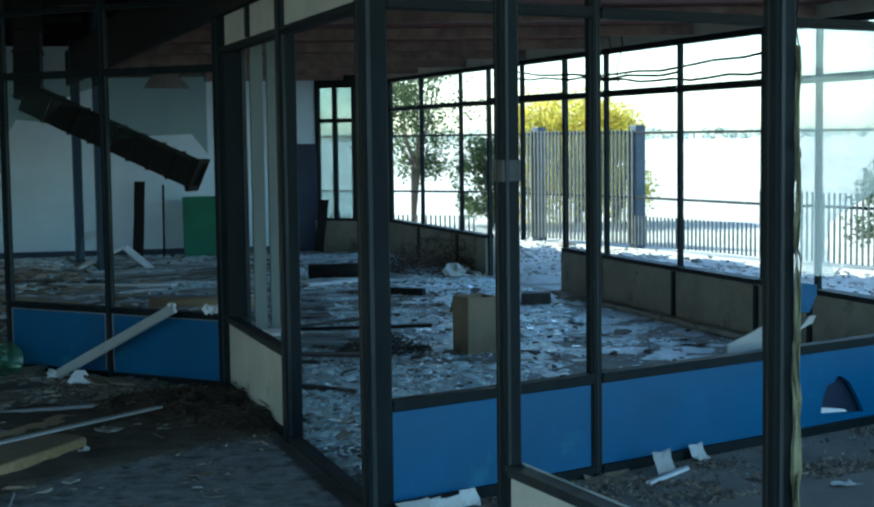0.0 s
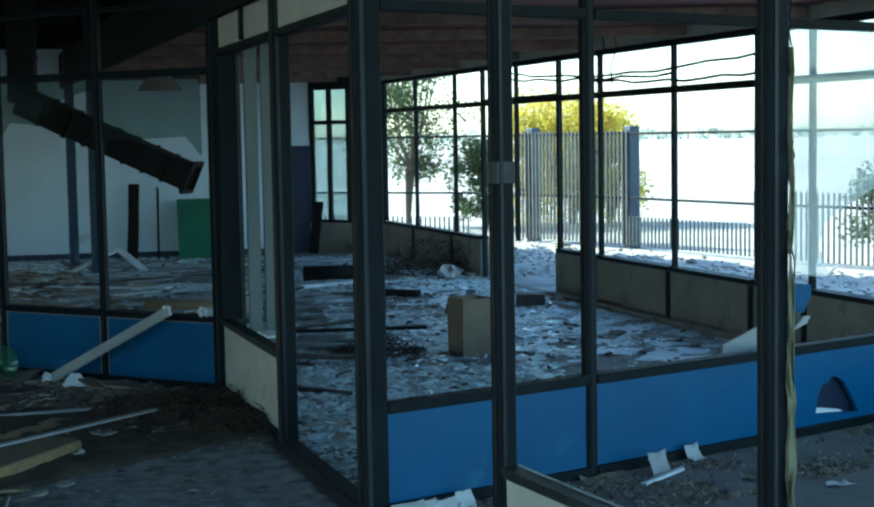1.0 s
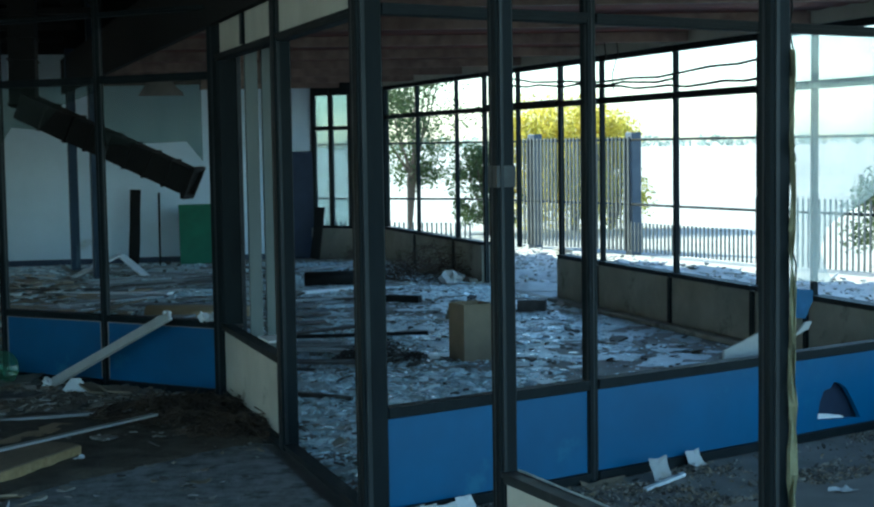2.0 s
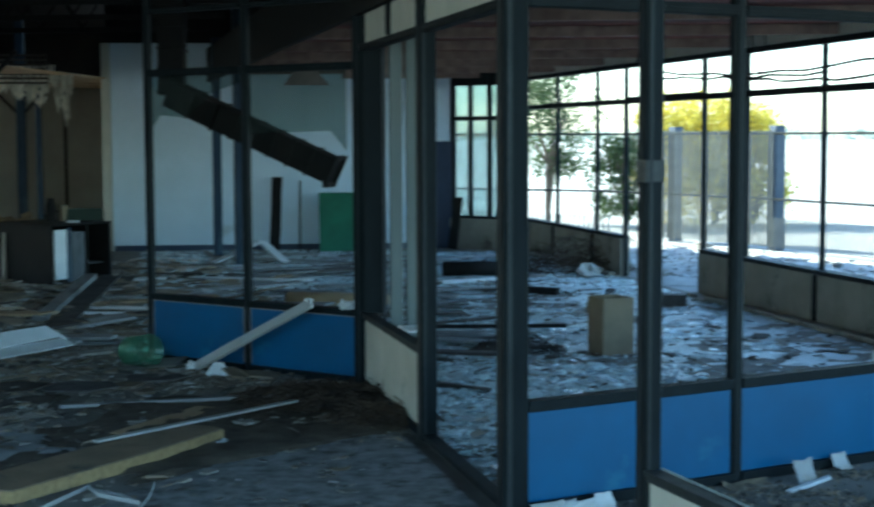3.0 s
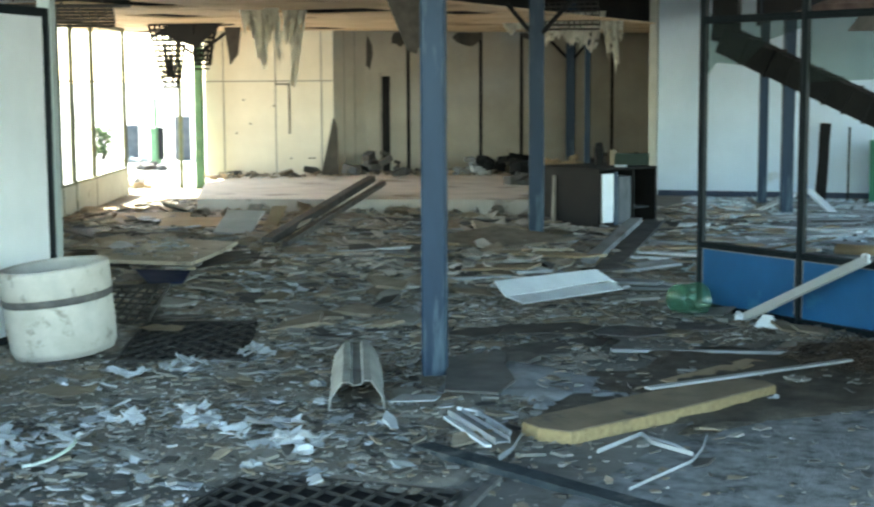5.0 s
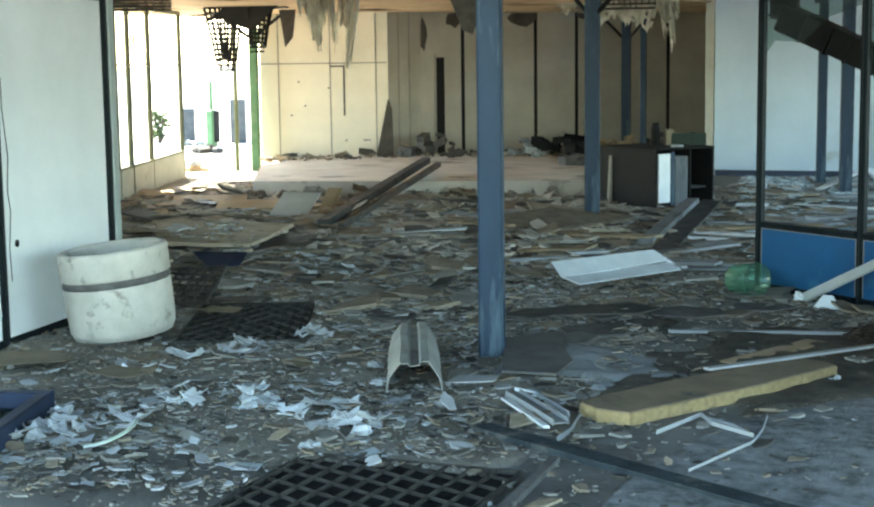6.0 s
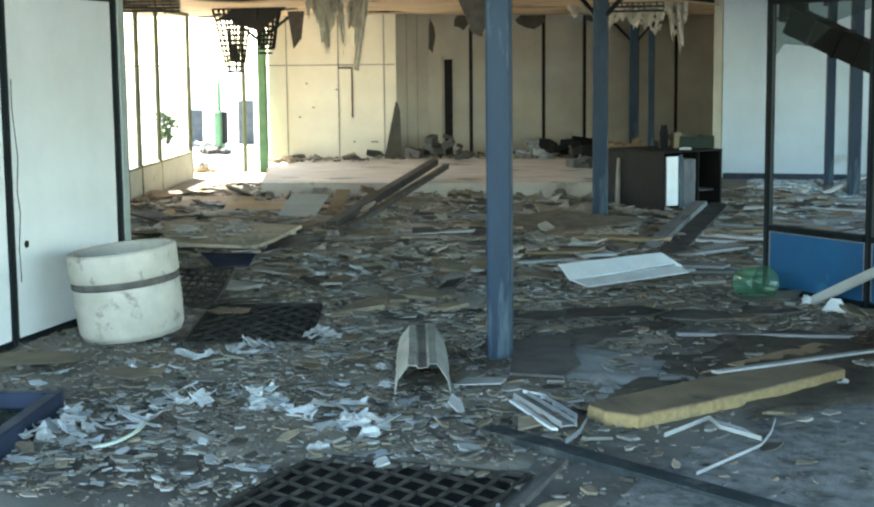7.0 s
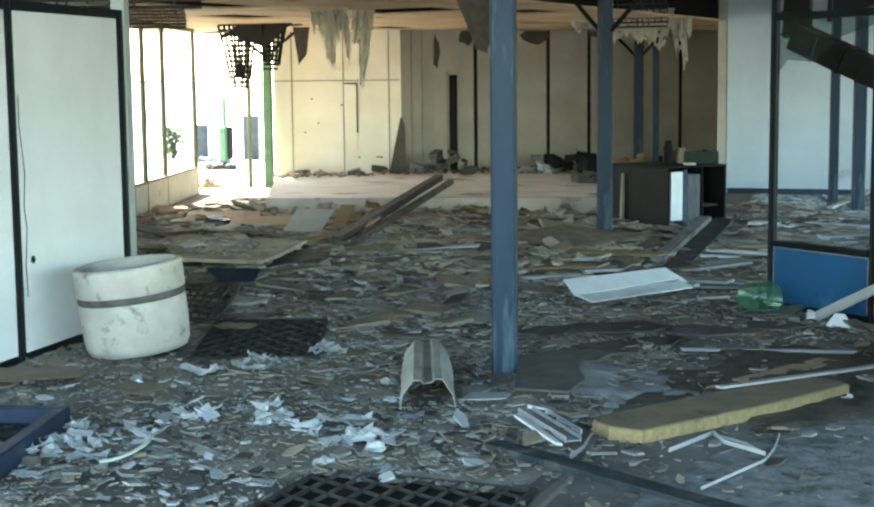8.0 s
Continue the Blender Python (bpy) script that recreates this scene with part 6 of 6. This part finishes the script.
litter("far_rubble", "pale tan plaster lumps over the far floor", 2200, ((-12.0, -4.5, 11.0, 18.7), in_hall), 0.05, 0.012, (L_TAN,), 14, 0.8, None, hall_base)
behind_a = lambda x, y: -3.15 - 0.30 * (y - 10.6) < x < -0.35 - 0.345 * (y - 6.35) and y > 10.75 + 0.587 * (-3.09 - x) + 0.0
# Pale chips added to put the glancing sky light into the floor's colour.
litter("pale_board_chips", "pale blue-grey chips holding glancing sky light behind the blue partition", 2600, ((-6.0, -1.5, 9.8, 20.4), behind_a), 0.045, 0.008, (L_ROOM, L_GLASS, L_PALE), 15, 0.4, None, hall_base)
litter("doorway_chips", "white chips and broken glass inside the doorway", 2400, ((-2.2, 0.9, 6.4, 10.5), in_room), 0.022, 0.006, (L_ROOM, L_GLASS, L_ROOM), 17, 0.6, None, lambda x, y: relief(x, y, 9.0, 0.02, 0.022))
litter("platform_rubble", "rubble along the foot of the raised floor", 300, ((-11.2, -6.9, 14.9, 16.9), lambda x, y: 0.05 < 15.5 + 0.37 * (x + 11.0) - y < 0.6), 0.07, 0.02, (L_GREY, L_BROWN, L_TAN), 8, 1.5)
litter("platform_chips", "dark chips and crumbs along the far walls' foot", 420, ((-13.2, -7.2, 18.0, 24.0), lambda x, y: on_platform(x, y) and (abs(y - 19.6 - 0.42 * (x + 13.68)) < 0.45 or abs((x + 11.5) * 0.735 - (y - 20.95) * 0.678) < 0.7)), 0.05, 0.02, (L_DARK, L_BROWN), 28, 1.2, None, lambda x, y: 0.2)


DIRT = mat("brown_dirt_crust", (0.32, 0.285, 0.235), (0.15, 0.128, 0.098), 0.95, 1.1, 38, 1.0, stain=(0.36, 0.335, 0.295), stain_at=0.56, stain_scale=2.2)
# Darker, greyer dirt colour for the front of the hall.
DIRT_FRONT = mat("dark_grey_dirt", (0.22, 0.21, 0.185), (0.095, 0.088, 0.072), 0.9, 1.6, 38, 1.0, stain=(0.25, 0.25, 0.235), stain_at=0.57, stain_scale=2.6)
GLASSDUST = mat("pale_glass_grit", (0.50, 0.56, 0.56), (0.26, 0.30, 0.295), 0.42, 2.2, 60, 1.0, stain=(0.50, 0.54, 0.56), stain_at=0.58, stain_scale=5, spec=0.6)
crust("dirt_crust", "brown dirt and fine rubble caked over the hall floor", -12.6, -1.6, 5.0, 18.6, 0.07, lambda x, y: in_hall(x, y) and near(x, y) > 0.3, 0.055, 0.22, DIRT, 1.0)
crust("dirt_crust", "thin dirt caked over the front concrete", -4.6, -0.9, 5.2, 10.2, 0.07, lambda x, y: in_hall(x, y) and near(x, y) < 0.3, 0.025, -0.12, DIRT_FRONT, 5.0)
crust("glass_grit", "pale grit and glass dust over the room's floor", -5.8, 3.8, 6.6, 20.8, 0.08, in_room, 0.022, 0.02, GLASSDUST, 9.0)
SOIL = mat("dark_brown_soil", (0.12, 0.10, 0.072), (0.07, 0.058, 0.043), 0.95, 7, 50, 1.0, stain=(0.13, 0.115, 0.09), stain_at=0.6, stain_scale=4)
def by_heap(x, y):
    k = 0.5 * noise.fractal(Vector((x * 1.3, y * 1.3, 2.2)), 0.7, 2.1, 3)
    return left_of_b(x, y) and (x + 1.17) * 0.80 - (y - 7.85) * 0.67 < 0.0 and abs(y - 8.1 - 0.1 * x) + k < 0.95 and -3.0 + k < x < -0.5


crust("soil_patch", "dark brown soil and rotted leaves before the partition", -3.4, -0.5, 6.5, 9.8, 0.05, by_heap, 0.045, 0.30, SOIL, 4.0)
in_yard = lambda x, y: x > 4.55 - 0.344 * (y - 6.75) and y < 26.0 and x + 0.50 * (y - 25.3) < 0.3 and not (x < 1.6 and 15.0 < y < 17.0)
YARD = mat("pale_broken_plaster", (0.50, 0.49, 0.46), (0.34, 0.335, 0.32), 0.9, 3, 30, 0.8, stain=(0.20, 0.19, 0.165), stain_at=0.55, stain_scale=1.6)
crust("yard_mounds", "low pale mounds of broken plaster in the yard", -1.0, 6.5, 11.0, 26.0, 0.16, in_yard, 0.16, -0.02, YARD, 21.0)
litter("yard_rubble", "pale rubble strewn over the yard", 2200, ((-1.0, 6.5, 11.0, 26.0), in_yard), 0.030, 0.014, (L_PALE, L_GREY, L_PALE), 22, 0.9, None, lambda x, y: relief(x, y, 21.0, -0.02, 0.16))
DUST = mat("pale_dust_film", (0.31, 0.31, 0.305), (0.22, 0.22, 0.215), 0.95, 4, 50, 0.6, stain=(0.2, 0.19, 0.175), stain_at=0.58, stain_scale=6)
DX, DY = (-3.11, 7.52)
crust("dust_patch", "pale cement dust spilt beside the insulation slab", DX - 0.9, DX + 0.9, DY - 0.9, DY + 0.9, 0.05, lambda x, y: math.hypot((x - DX) * 1.3, y - DY) < 0.45 + 0.3 * noise.fractal(Vector((x * 3, y * 3, 8.8)), 0.7, 2.1, 3), 0.065, 0.62, DUST, 31.0)
crumple((0.20, 17.3), 0.14, 400)
crumple((0.30, 17.5), 0.10, 401)


# dirt swept along the foot of the near blue panels
def by_blue(x, y):
    u, v = x + 0.27, y - 6.30
    off = u * 0.571 - v * 0.821
    return 0.06 < off < 0.75 and 0.2 < u * 0.821 + v * 0.571 < 3.6


litter("swept_dirt", "dark dirt and crumbs swept along the blue panels", 5000, ((-0.2, 3.6, 5.6, 8.8), by_blue), 0.007, 0.005, (L_DARK, L_DARK, L_GREY, L_BROWN), 12, 1.2, lambda x, y: max(0.03, 0.4 + 1.8 * noise.fractal(Vector((x * 2.2, y * 2.2, 3.3)), 0.7, 2.1, 3)))


# broken plates of plaster and board lying flat among the rubble
def plate_mesh(seed, material):
    r = random.Random(seed)
    n, el = r.randint(4, 6), r.uniform(0.45, 0.9)
    pts = [(math.cos((k + r.uniform(-0.3, 0.3)) * 6.283 / n) * r.uniform(0.75, 1.1), el * math.sin((k + r.uniform(-0.3, 0.3)) * 6.283 / n) * r.uniform(0.75, 1.1)) for k in range(n)]
    bm = bmesh.new()
    lo, hi = [bm.verts.new((a, b, 0)) for a, b in pts], [bm.verts.new((a * 0.95, b * 0.95, 0.11)) for a, b in pts]
    bm.faces.new(lo[::-1]), bm.faces.new(hi)
    for i in range(n):
        j = (i + 1) % n
        bm.faces.new((lo[i], lo[j], hi[j], hi[i]))
    me = bpy.data.meshes.new("plaster_plate")
    bmesh.ops.recalc_face_normals(bm, faces=bm.faces[:])
    bm.to_mesh(me)
    bm.free()
    me.materials.append(material)
    return me


PL_GREY = mat("grey_plaster_plate", (0.27, 0.255, 0.22), (0.19, 0.178, 0.152), 0.9, 2, 30, 0.3, stain=(0.12, 0.108, 0.09), stain_at=0.58, stain_scale=1.2, vary=0.3)
PL_BROWN = mat("brown_board_plate", (0.24, 0.195, 0.145), (0.16, 0.13, 0.095), 0.9, 2, 30, 0.3, stain=(0.11, 0.09, 0.07), stain_at=0.58, stain_scale=1.2, vary=0.3)
PL_PALE = mat("pale_plaster_plate", (0.43, 0.43, 0.41), (0.32, 0.32, 0.30), 0.85, 2, 30, 0.3, stain=(0.2, 0.19, 0.17), stain_at=0.6, stain_scale=1.2, vary=0.3)
KINDS = [(plate_mesh(k, mt), lb) for k, (mt, lb) in enumerate([(PL_GREY, "grey broken plaster plate lying in the rubble")] * 4 + [(PL_BROWN, "brown broken board piece lying in the rubble")] * 3 + [(PL_PALE, "pale broken plaster plate lying in the rubble")] * 2)]
rng = random.Random(77)
laid = 0
while laid < 290:
    x, y = rng.uniform(-6.6, -2.4), rng.uniform(4.6, 9.6)
    if not in_hall(x, y) or rng.random() > near(x, y) or math.hypot(x + 6.11, y - 7.09) < 0.45 or math.hypot(x + 3.765, y - 7.47) < 0.25:
        continue
    me, lb = rng.choice(KINDS)
    sz = rng.uniform(0.035, 0.085)
    ob = tagged(new("plaster_plate", me), lb, "plaster plate", "plaster plates over the floor")
    ob.matrix_basis = pose(x, y, max(hall_base(x, y), 0.0) + 0.004, rng.gauss(0, 5), rng.gauss(0, 5), rng.uniform(0, 360)) @ Matrix.Scale(sz, 4)
    laid += 1
